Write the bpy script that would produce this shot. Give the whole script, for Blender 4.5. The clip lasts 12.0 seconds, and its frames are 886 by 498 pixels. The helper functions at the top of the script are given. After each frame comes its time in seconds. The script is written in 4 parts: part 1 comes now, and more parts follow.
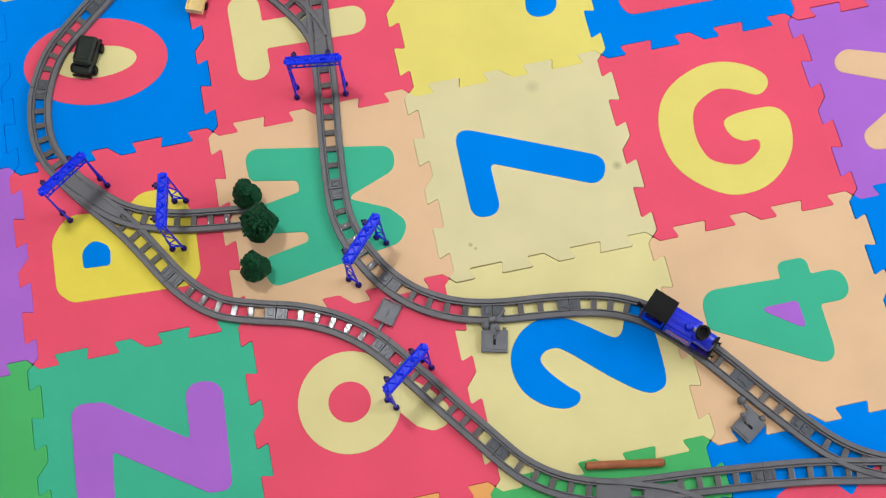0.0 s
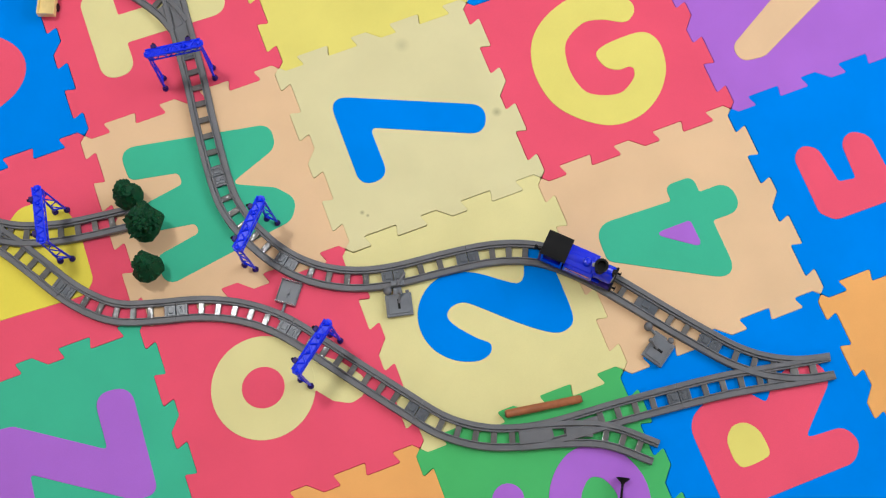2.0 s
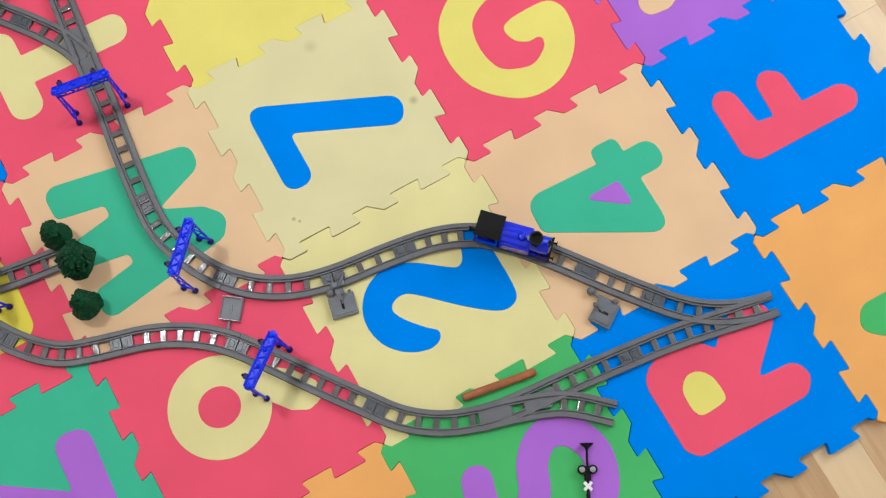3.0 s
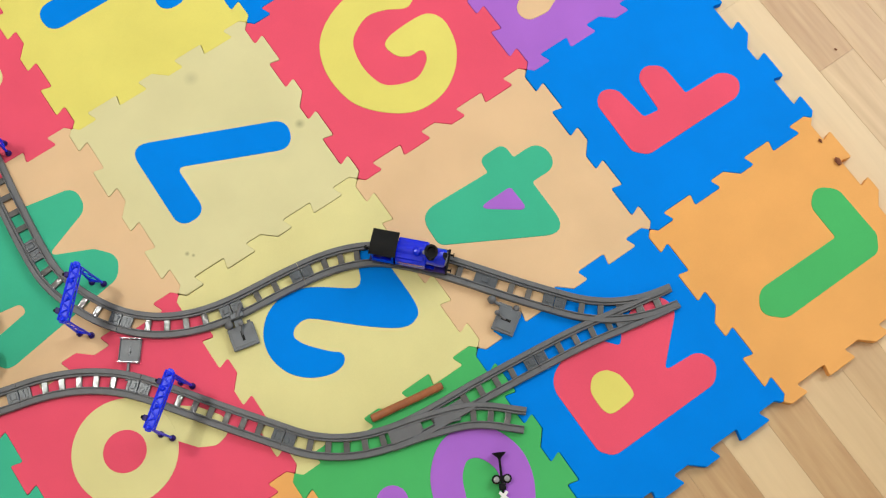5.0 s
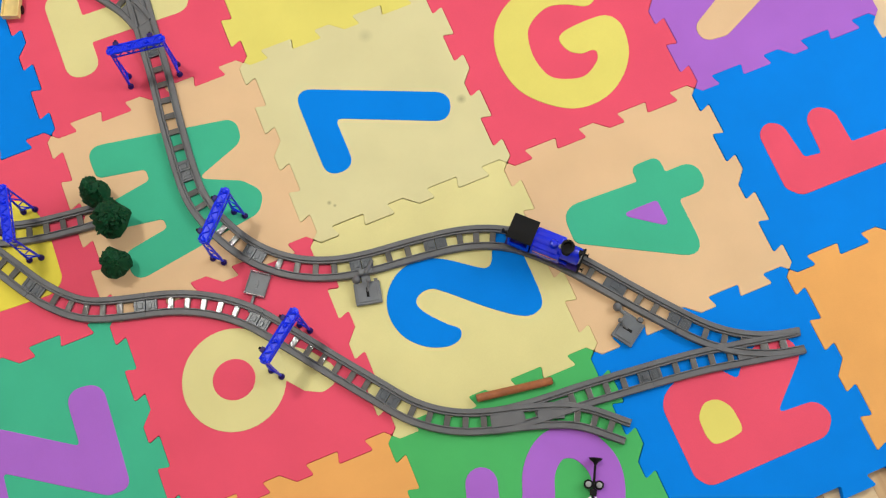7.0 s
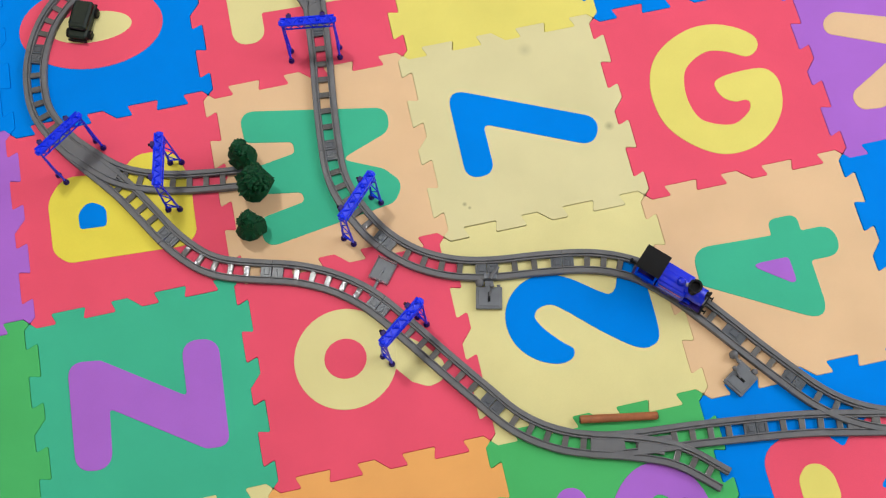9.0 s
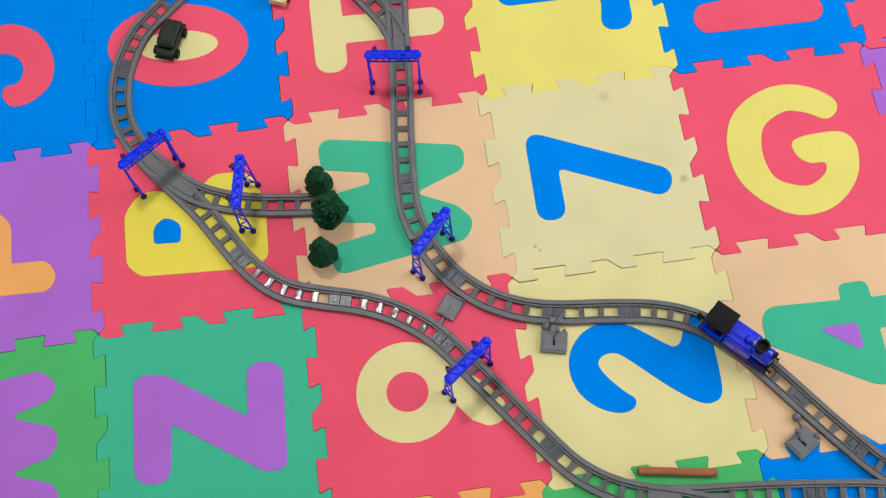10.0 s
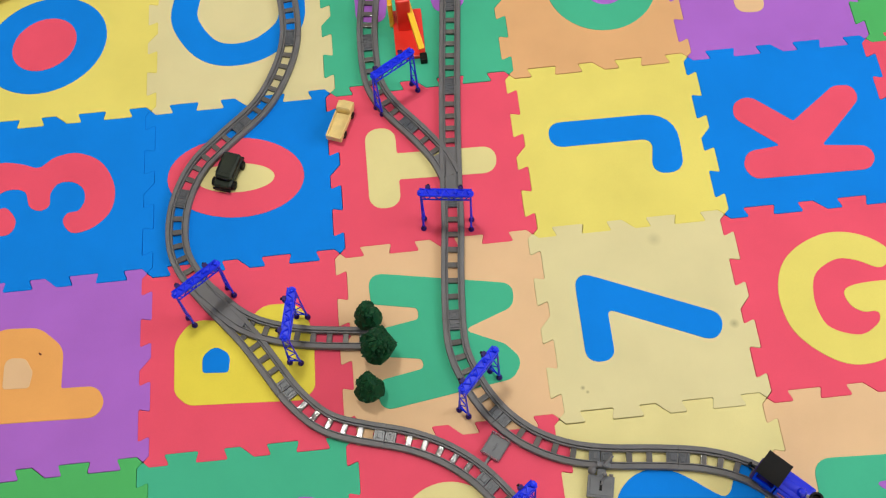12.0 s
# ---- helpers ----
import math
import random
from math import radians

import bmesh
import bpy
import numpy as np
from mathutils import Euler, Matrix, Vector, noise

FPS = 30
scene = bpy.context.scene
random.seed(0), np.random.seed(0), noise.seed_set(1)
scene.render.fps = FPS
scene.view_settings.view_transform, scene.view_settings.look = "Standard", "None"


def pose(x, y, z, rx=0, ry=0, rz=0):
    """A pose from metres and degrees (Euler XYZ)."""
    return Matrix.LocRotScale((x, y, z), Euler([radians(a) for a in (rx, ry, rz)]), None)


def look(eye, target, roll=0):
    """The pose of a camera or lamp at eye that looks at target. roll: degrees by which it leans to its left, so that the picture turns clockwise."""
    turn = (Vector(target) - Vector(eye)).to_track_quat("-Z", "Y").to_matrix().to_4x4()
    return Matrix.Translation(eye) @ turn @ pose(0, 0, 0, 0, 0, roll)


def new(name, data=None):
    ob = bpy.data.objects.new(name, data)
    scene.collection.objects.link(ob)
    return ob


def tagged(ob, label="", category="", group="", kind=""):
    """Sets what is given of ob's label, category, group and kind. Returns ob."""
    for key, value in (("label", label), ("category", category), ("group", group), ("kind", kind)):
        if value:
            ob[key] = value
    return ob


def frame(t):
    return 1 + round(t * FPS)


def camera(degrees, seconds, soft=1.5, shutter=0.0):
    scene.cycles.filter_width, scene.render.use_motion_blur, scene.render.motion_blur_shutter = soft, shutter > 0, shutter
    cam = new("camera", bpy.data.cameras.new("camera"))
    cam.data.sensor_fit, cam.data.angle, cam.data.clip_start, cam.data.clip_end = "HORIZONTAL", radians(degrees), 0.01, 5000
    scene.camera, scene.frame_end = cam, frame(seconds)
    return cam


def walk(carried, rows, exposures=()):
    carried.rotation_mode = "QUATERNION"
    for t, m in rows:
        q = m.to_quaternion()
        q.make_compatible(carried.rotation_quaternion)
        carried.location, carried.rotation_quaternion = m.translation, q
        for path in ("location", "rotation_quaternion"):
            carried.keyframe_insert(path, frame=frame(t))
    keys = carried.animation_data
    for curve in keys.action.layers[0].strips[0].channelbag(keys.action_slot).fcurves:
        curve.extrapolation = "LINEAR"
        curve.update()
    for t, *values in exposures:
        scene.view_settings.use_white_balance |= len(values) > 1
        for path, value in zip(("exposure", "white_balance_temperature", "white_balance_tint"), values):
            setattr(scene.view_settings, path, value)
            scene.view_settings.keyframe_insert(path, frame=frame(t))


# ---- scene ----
# ---- camera ----
cam = camera(43, 12.0, soft=1.2)
PATH = [
    (0, (-0.0713, -0.4579, 1.5415), (0.0163, 0.1621, -0.3580), -3.98),
    (0.5, (-0.0645, -0.4539, 1.5373), (0.0360, 0.1085, -0.3794), -3.05),
    (1, (-0.0458, -0.4493, 1.5340), (0.0821, 0.0752, -0.3918), -1.98),
    (1.5, (-0.0356, -0.4619, 1.5293), (0.1300, 0.0644, -0.3931), -0.64),
    (2, (-0.0164, -0.4569, 1.5366), (0.1655, 0.0539, -0.3885), -1.33),
    (2.5, (0.0013, -0.4548, 1.5490), (0.1939, 0.0454, -0.3778), -4.46),
    (3, (0.0238, -0.4628, 1.5436), (0.2500, -0.0090, -0.3910), -2.88),
    (3.5, (0.0566, -0.4614, 1.5435), (0.3451, -0.0326, -0.3886), 1.48),
    (3.7, (0.0604, -0.4610, 1.5426), (0.3739, -0.0381, -0.3869), 3.85),
    (5.3, (0.0921, -0.5062, 1.5301), (0.4003, -0.0693, -0.3971), 0.30),
    (5.5, (0.0869, -0.4998, 1.5280), (0.3744, -0.0779, -0.4057), 0.71),
    (6, (0.0808, -0.5025, 1.5235), (0.3599, -0.0898, -0.4135), 3.70),
    (6.5, (0.0406, -0.5099, 1.5239), (0.2418, -0.0369, -0.4089), -2.37),
    (6.7, (0.0323, -0.5074, 1.5273), (0.2173, -0.0047, -0.3996), -4.17),
    (8.3, (-0.0632, -0.5344, 1.5273), (0.1015, 0.0876, -0.3663), -0.97),
    (8.5, (-0.0688, -0.5304, 1.5324), (0.0821, 0.1053, -0.3579), -2.22),
    (9, (-0.0919, -0.5247, 1.5325), (0.0152, 0.1030, -0.3635), -2.68),
    (9.5, (-0.1236, -0.5137, 1.5394), (-0.0480, 0.1282, -0.3533), -2.78),
    (10, (-0.1461, -0.5022, 1.5474), (-0.0826, 0.1784, -0.3322), -2.66),
    (10.5, (-0.1516, -0.5087, 1.5550), (-0.1174, 0.2439, -0.2977), -3.59),
    (11, (-0.1513, -0.5210, 1.5540), (-0.1299, 0.2736, -0.2813), -3.84),
    (11.5, (-0.1441, -0.5018, 1.5516), (-0.1316, 0.3307, -0.2668), -4.90),
    (12, (-0.1527, -0.4804, 1.5599), (-0.1387, 0.4048, -0.2335), -5.04),
]
# The clip's camera drifts a little between a cooler and a warmer picture.
EXPOSURES = [(0.0, 0.14, 6150, 11), (3.5, 0.15, 6100, 8), (5.5, 0.15, 6600, 5), (6.5, 0.15, 6600, 6), (8.5, 0.15, 6450, 9), (9.5, 0.14, 6200, 9), (11.0, 0.16, 6250, 10), (12.0, 0.12, 6700, 9)]
walk(cam, [(t, look(eye, target, roll)) for t, eye, target, roll in PATH], EXPOSURES)

# ---- light: a closed room with one round ceiling lamp ----
world = bpy.data.worlds.new("room_air")
scene.world = world
world.use_nodes = True
world.node_tree.nodes["Background"].inputs["Color"].default_value = (0.9, 0.95, 1.0, 1)
world.node_tree.nodes["Background"].inputs["Strength"].default_value = 0.05
CEILING = 2.55
LAMP = (-0.48, 0.70)
lamp_data = bpy.data.lights.new("ceiling_lamp_light", "AREA")
lamp_data.shape, lamp_data.size = "DISK", 0.3
lamp_data.energy, lamp_data.color = 20.0, (1.0, 0.985, 0.95)
lamp_light = new("ceiling_lamp_light", lamp_data)
lamp_light.matrix_world = pose(LAMP[0], LAMP[1], CEILING - 0.095)
# Daylight through the window in the east wall.
WINDOW = (-0.9, 0.9, 0.85, 2.2)
sky_data = bpy.data.lights.new("window_daylight", "AREA")
sky_data.shape, sky_data.size, sky_data.size_y = "RECTANGLE", WINDOW[1] - WINDOW[0], WINDOW[3] - WINDOW[2]
sky_data.energy, sky_data.color = 42.0, (0.9, 0.95, 1.0)
sky_light = new("window_daylight", sky_data)
sky_light.matrix_world = pose(2.14, (WINDOW[0] + WINDOW[1]) / 2, (WINDOW[2] + WINDOW[3]) / 2, 90, 0, 90)


# ---- materials ----
def nodes_of(name):
    m = bpy.data.materials.new(name)
    m.use_nodes = True
    return m, m.node_tree.nodes, m.node_tree.links, m.node_tree.nodes["Principled BSDF"]


def surface(name, color, rough=0.5, metal=0.0, grain=900.0, bump=0.15, vary=0.06, stain=0.05, stain_scale=14.0, coat=0.0, sheen=0.0, by_object=0.0, smudges=(), spec=0.5):
    """A plain-coloured surface with fine relief, soft stains and a little wear."""
    m, n, l, b = nodes_of(name)
    fine = n.new("ShaderNodeTexNoise")
    fine.inputs["Scale"].default_value, fine.inputs["Detail"].default_value = grain, 3
    broad = n.new("ShaderNodeTexNoise")
    broad.inputs["Scale"].default_value, broad.inputs["Detail"].default_value = stain_scale, 5
    geo = n.new("ShaderNodeNewGeometry")
    l.new(geo.outputs["Position"], fine.inputs["Vector"])
    l.new(geo.outputs["Position"], broad.inputs["Vector"])
    total = n.new("ShaderNodeMath")
    total.operation = "MULTIPLY_ADD"
    total.inputs[1].default_value, total.inputs[2].default_value = vary * 2, 1 - vary
    l.new(fine.outputs["Fac"], total.inputs[0])
    spot = n.new("ShaderNodeMapRange")
    spot.inputs["From Min"].default_value, spot.inputs["From Max"].default_value = 0.35, 0.7
    spot.inputs["To Min"].default_value, spot.inputs["To Max"].default_value = 1 + stain * 0.4, 1 - stain
    l.new(broad.outputs["Fac"], spot.inputs["Value"])
    both = n.new("ShaderNodeMath")
    both.operation = "MULTIPLY"
    l.new(total.outputs[0], both.inputs[0])
    l.new(spot.outputs["Result"], both.inputs[1])
    last = both
    for sx, sy, size, depth in smudges:
        away = n.new("ShaderNodeVectorMath")
        away.operation = "DISTANCE"
        l.new(geo.outputs["Position"], away.inputs[0])
        away.inputs[1].default_value = (sx, sy, 0)
        ragged = n.new("ShaderNodeMath")
        ragged.operation = "MULTIPLY_ADD"
        ragged.inputs[1].default_value = size * 1.1
        l.new(broad.outputs["Fac"], ragged.inputs[0])
        l.new(away.outputs["Value"], ragged.inputs[2])
        fade = n.new("ShaderNodeMapRange")
        fade.inputs["From Min"].default_value, fade.inputs["From Max"].default_value = size * 0.6, size * 1.5
        fade.inputs["To Min"].default_value, fade.inputs["To Max"].default_value = 1 - depth, 1.0
        l.new(ragged.outputs[0], fade.inputs["Value"])
        join = n.new("ShaderNodeMath")
        join.operation = "MULTIPLY"
        l.new(last.outputs[0], join.inputs[0])
        l.new(fade.outputs["Result"], join.inputs[1])
        last = join
    if by_object:
        info = n.new("ShaderNodeObjectInfo")
        tone = n.new("ShaderNodeMapRange")
        tone.inputs["To Min"].default_value, tone.inputs["To Max"].default_value = 1 - by_object, 1 + by_object
        l.new(info.outputs["Random"], tone.inputs["Value"])
        before, last = last, n.new("ShaderNodeMath")
        last.operation = "MULTIPLY"
        l.new(before.outputs[0], last.inputs[0])
        l.new(tone.outputs["Result"], last.inputs[1])
    mix = n.new("ShaderNodeVectorMath")
    mix.operation = "SCALE"
    mix.inputs[0].default_value = color
    l.new(last.outputs[0], mix.inputs["Scale"])
    l.new(mix.outputs[0], b.inputs["Base Color"])
    relief = n.new("ShaderNodeBump")
    relief.inputs["Strength"].default_value, relief.inputs["Distance"].default_value = bump, 0.0006
    l.new(fine.outputs["Fac"], relief.inputs["Height"])
    l.new(relief.outputs["Normal"], b.inputs["Normal"])
    b.inputs["Roughness"].default_value, b.inputs["Metallic"].default_value = rough, metal
    b.inputs["Coat Weight"].default_value = coat
    b.inputs["Specular IOR Level"].default_value = spec
    b.inputs["Sheen Weight"].default_value = sheen
    return m


def srgb(r, g, b):
    return tuple((v / 255 / 12.92) if v <= 10 else ((v / 255 + 0.055) / 1.055) ** 2.4 for v in (r, g, b))


def foam(name, rgb, smudges=()):
    return surface("foam_" + name, srgb(*rgb), rough=0.75, grain=900, bump=0.3, vary=0.06, stain=0.06, stain_scale=9, smudges=smudges, spec=0.09)


FOAM = {
    "red": foam("red", (229, 84, 109)),
    "blue": foam("blue", (0, 127, 228)),
    "yellow": foam("yellow", (224, 212, 112)),
    "beige": foam("beige", (215, 206, 158), ((0.184, 0.269, 0.014, 0.2), (0.277, 0.118, 0.009, 0.4), (0.04, 0.043, 0.004, 0.45), (0.046, 0.036, 0.003, 0.45))),
    "straw": foam("straw", (221, 211, 150)),
    "peach": foam("peach", (223, 187, 147)),
    "teal": foam("teal", (68, 178, 142)),
    "purple": foam("purple", (168, 104, 204)),
    "orange": foam("orange", (232, 168, 98)),
    "green": foam("green", (78, 178, 102)),
    "apricot": foam("apricot", (218, 170, 122)),
    "sun": foam("sun", (228, 212, 80)),
}
TRACK = surface("grey_track_plastic", srgb(101, 101, 104), spec=0.35, rough=0.5, grain=500, bump=0.05, vary=0.06, stain=0.12, stain_scale=40)
TIE = surface("grey_tie_plastic", srgb(94, 92, 91), rough=0.09, grain=260, bump=0.6, vary=0.08, stain=0.15, stain_scale=60, by_object=0.12)
PLATE = surface("bluish_grey_plastic", srgb(104, 107, 112), spec=0.35, rough=0.4, grain=300, bump=0.08, vary=0.06, stain=0.12, stain_scale=60)
JOINT_GREY = surface("dark_joint_plastic", srgb(82, 86, 92), spec=0.4, rough=0.3, grain=260, bump=0.45, vary=0.08, stain=0.15, stain_scale=60)
BLUE_PLASTIC = surface("blue_gantry_plastic", srgb(8, 44, 232), spec=0.3, rough=0.35, grain=400, bump=0.06, vary=0.1, stain=0.1, stain_scale=70)
NAVY = surface("dark_navy_plastic", srgb(36, 16, 96), spec=0.25, rough=0.45, grain=400, bump=0.06, vary=0.1, stain=0.1, stain_scale=70)
BLACK = surface("black_plastic", srgb(9, 8, 9), spec=0.2, rough=0.6, grain=500, bump=0.06, vary=0.1, stain=0.1, stain_scale=60)
ENGINE_BLUE = surface("engine_blue_paint", srgb(0, 34, 214), spec=0.4, rough=0.2, grain=300, bump=0.03, vary=0.05, stain=0.08, stain_scale=60, coat=0.3)
ENGINE_RED = surface("engine_red_paint", srgb(190, 40, 40), rough=0.3, grain=300, bump=0.03)
LEAF = surface("dark_green_plastic_leaf", srgb(6, 62, 34), spec=0.2, rough=0.6, grain=420, bump=0.5, vary=0.35, stain=0.3, stain_scale=90)
TRUNK = surface("brown_plastic_trunk", srgb(84, 58, 40), rough=0.55, grain=400, bump=0.2)
LOG = surface("brown_log_plastic", srgb(158, 92, 54), rough=0.4, grain=260, bump=0.2, vary=0.15, stain=0.2, stain_scale=90)
CAR_GREEN = surface("dark_green_car_paint", srgb(24, 34, 24), spec=0.3, rough=0.5, grain=400, bump=0.1, vary=0.1, stain=0.2, stain_scale=70)
CREAM = surface("cream_toy_paint", srgb(226, 200, 132), rough=0.45, grain=400, bump=0.1, vary=0.06, stain=0.12, stain_scale=60)
WHITE = surface("white_plastic", srgb(232, 230, 226), rough=0.4, grain=400, bump=0.05)
GREY_LENS = surface("grey_lens_plastic", srgb(150, 150, 152), rough=0.2, grain=400, bump=0.03)
TOY_RED = surface("red_toy_plastic", srgb(226, 48, 36), rough=0.3, grain=400, bump=0.04)
TOY_YELLOW = surface("yellow_toy_plastic", srgb(246, 196, 40), rough=0.3, grain=400, bump=0.04)
WALL = surface("white_wall_paint", (0.74, 0.72, 0.68), rough=0.9, grain=300, bump=0.2, vary=0.03, stain=0.03, stain_scale=2)
CEIL = surface("white_ceiling_paint", (0.8, 0.79, 0.77), rough=0.95, grain=300, bump=0.1, vary=0.02, stain=0.02, stain_scale=2)
WOOD_TRIM = surface("painted_wood_trim", (0.7, 0.68, 0.63), rough=0.5, grain=300, bump=0.1)


def clear_plastic():
    m, n, l, b = nodes_of("clear_plastic")
    b.inputs["Transmission Weight"].default_value = 0.85
    b.inputs["Base Color"].default_value = (0.82, 0.84, 0.86, 1)
    b.inputs["Roughness"].default_value = 0.12
    b.inputs["IOR"].default_value = 1.35
    return m


CLEAR = clear_plastic()


def laminate():
    m, n, l, b = nodes_of("oak_laminate")
    where, info = n.new("ShaderNodeNewGeometry"), n.new("ShaderNodeObjectInfo")
    shift = n.new("ShaderNodeVectorMath")
    shift.operation = "MULTIPLY_ADD"
    shift.inputs[1].default_value = (1, 0.09, 1)
    spread = n.new("ShaderNodeVectorMath")
    spread.operation = "SCALE"
    spread.inputs[0].default_value = (37, 91, 13)
    l.new(info.outputs["Random"], spread.inputs["Scale"])
    l.new(where.outputs["Position"], shift.inputs[0])
    l.new(spread.outputs[0], shift.inputs[2])
    grain = n.new("ShaderNodeTexNoise")
    grain.inputs["Scale"].default_value, grain.inputs["Detail"].default_value, grain.inputs["Distortion"].default_value = 95, 6, 0.6
    l.new(shift.outputs[0], grain.inputs["Vector"])
    rings = n.new("ShaderNodeTexNoise")
    rings.inputs["Scale"].default_value, rings.inputs["Detail"].default_value, rings.inputs["Distortion"].default_value = 14, 2, 1.6
    l.new(shift.outputs[0], rings.inputs["Vector"])
    sum_ = n.new("ShaderNodeMath")
    sum_.operation = "MULTIPLY_ADD"
    sum_.inputs[1].default_value = 0.45
    l.new(grain.outputs["Fac"], sum_.inputs[0])
    half = n.new("ShaderNodeMath")
    half.operation = "MULTIPLY"
    half.inputs[1].default_value = 0.55
    l.new(rings.outputs["Fac"], half.inputs[0])
    l.new(half.outputs[0], sum_.inputs[2])
    ramp = n.new("ShaderNodeValToRGB")
    ramp.color_ramp.elements[0].position, ramp.color_ramp.elements[0].color = 0.3, (*srgb(176, 134, 92), 1)
    ramp.color_ramp.elements[1].position, ramp.color_ramp.elements[1].color = 0.7, (*srgb(208, 172, 126), 1)
    l.new(sum_.outputs[0], ramp.inputs["Fac"])
    # Some boards are sawn from paler, creamier wood.
    pale = n.new("ShaderNodeMapRange")
    pale.inputs["From Min"].default_value, pale.inputs["From Max"].default_value, pale.inputs["To Max"].default_value = 0.55, 1.0, 0.6
    l.new(info.outputs["Random"], pale.inputs["Value"])
    cream = n.new("ShaderNodeMixRGB")
    cream.inputs["Color2"].default_value = (*srgb(224, 200, 160), 1)
    l.new(pale.outputs["Result"], cream.inputs["Fac"])
    l.new(ramp.outputs["Color"], cream.inputs["Color1"])
    tone = n.new("ShaderNodeMapRange")
    tone.inputs["To Min"].default_value, tone.inputs["To Max"].default_value = 0.92, 1.06
    l.new(info.outputs["Random"], tone.inputs["Value"])
    mix = n.new("ShaderNodeVectorMath")
    mix.operation = "SCALE"
    l.new(cream.outputs["Color"], mix.inputs[0])
    l.new(tone.outputs["Result"], mix.inputs["Scale"])
    l.new(mix.outputs[0], b.inputs["Base Color"])
    relief = n.new("ShaderNodeBump")
    relief.inputs["Strength"].default_value, relief.inputs["Distance"].default_value = 0.12, 0.0005
    l.new(grain.outputs["Fac"], relief.inputs["Height"])
    l.new(relief.outputs["Normal"], b.inputs["Normal"])
    b.inputs["Roughness"].default_value = 0.36
    b.inputs["Specular IOR Level"].default_value = 0.5
    return m


LAMINATE = laminate()
m_, n_, l_, b_ = nodes_of("lamp_diffuser")
b_.inputs["Base Color"].default_value = (0.9, 0.88, 0.84, 1)
b_.inputs["Emission Color"].default_value = (1.0, 0.965, 0.9, 1)
b_.inputs["Emission Strength"].default_value = 6.0
DIFFUSER = m_


# ---- mesh helpers ----
def mesh_of(name, bm, material, smooth=False):
    bmesh.ops.recalc_face_normals(bm, faces=bm.faces)
    me = bpy.data.meshes.new(name)
    bm.to_mesh(me)
    bm.free()
    me.materials.append(material)
    if smooth:
        for p in me.polygons:
            p.use_smooth = True
        me.set_sharp_from_angle(angle=radians(38))
    return me


def part(name, bm, material, parent=None, label="", smooth=False):
    ob = new(name, mesh_of(name, bm, material, smooth))
    ob.parent = parent
    return tagged(ob, label=label)


def thing(name, m, label, category, group="", kind=""):
    ob = new(name)
    ob.empty_display_size = 0.02
    ob.matrix_world = m
    return tagged(ob, label, category, group, kind)


def add_box(bm, x0, x1, y0, y1, z0, z1, bevel=0.0, m=None):
    made = bmesh.ops.create_cube(bm, size=1, matrix=Matrix.Translation(((x0 + x1) / 2, (y0 + y1) / 2, (z0 + z1) / 2)) @ Matrix.Diagonal((x1 - x0, y1 - y0, z1 - z0, 1)))
    vs = made["verts"]
    if bevel:
        es = list({e for v in vs for e in v.link_edges})
        out = bmesh.ops.bevel(bm, geom=es, offset=bevel, segments=2, affect="EDGES", profile=0.6)
        vs = out["verts"] + [v for v in vs if v.is_valid]
        vs = list({v for v in vs if v.is_valid})
    if m is not None:
        bmesh.ops.transform(bm, matrix=m, verts=vs)
    return vs


def box(x0, x1, y0, y1, z0, z1, bevel=0.0):
    bm = bmesh.new()
    add_box(bm, x0, x1, y0, y1, z0, z1, bevel)
    return bm


def add_rod(bm, a, b, r, r2=None, n=10, caps=True):
    a, b = Vector(a), Vector(b)
    d = b - a
    m = Matrix.Translation((a + b) / 2) @ d.to_track_quat("Z", "Y").to_matrix().to_4x4()
    bmesh.ops.create_cone(bm, cap_ends=caps, segments=n, radius1=r, radius2=r if r2 is None else r2, depth=d.length, matrix=m)


def rod(a, b, r, r2=None, n=10):
    bm = bmesh.new()
    add_rod(bm, a, b, r, r2, n)
    return bm


def lathe(profile, n=20, m=None):
    """A turned form about z from rows of radius and height."""
    bm = bmesh.new()
    rings = [[bm.verts.new((r * math.cos(2 * math.pi * k / n), r * math.sin(2 * math.pi * k / n), z)) for k in range(n)] for r, z in profile]
    for low, high in zip(rings, rings[1:]):
        for k in range(n):
            bm.faces.new((low[k], low[(k + 1) % n], high[(k + 1) % n], high[k]))
    bm.faces.new(rings[0])
    bm.faces.new(rings[-1])
    if m is not None:
        bm.transform(m)
    return bm


def slab(outline, z0, z1, bevel):
    """A flat plate with the given outline and a softened upper rim."""
    area = sum(a[0] * b[1] - b[0] * a[1] for a, b in zip(outline, outline[1:] + outline[:1]))
    if area < 0:
        outline = outline[::-1]
    pts = [Vector((x, y)) for x, y in outline]
    clean = [p for k, p in enumerate(pts) if (p - pts[k - 1]).length > 1e-5]
    inner = []
    for k, p in enumerate(clean):
        a, b = (p - clean[k - 1]).normalized(), (clean[(k + 1) % len(clean)] - p).normalized()
        na, nb = Vector((-a.y, a.x)), Vector((-b.y, b.x))
        mean = (na + nb)
        mean = mean.normalized() if mean.length > 1e-6 else na
        inner.append(p + mean * bevel)
    bm = bmesh.new()
    loops = [[bm.verts.new((p.x, p.y, z)) for p in ring] for ring, z in ((clean, z0), (clean, z1 - bevel), (inner, z1))]
    count = len(clean)
    for low, high in zip(loops, loops[1:]):
        for k in range(count):
            bm.faces.new((low[k], low[(k + 1) % count], high[(k + 1) % count], high[k]))
    bm.faces.new(loops[2])
    bm.faces.new(loops[0][::-1])
    return bm


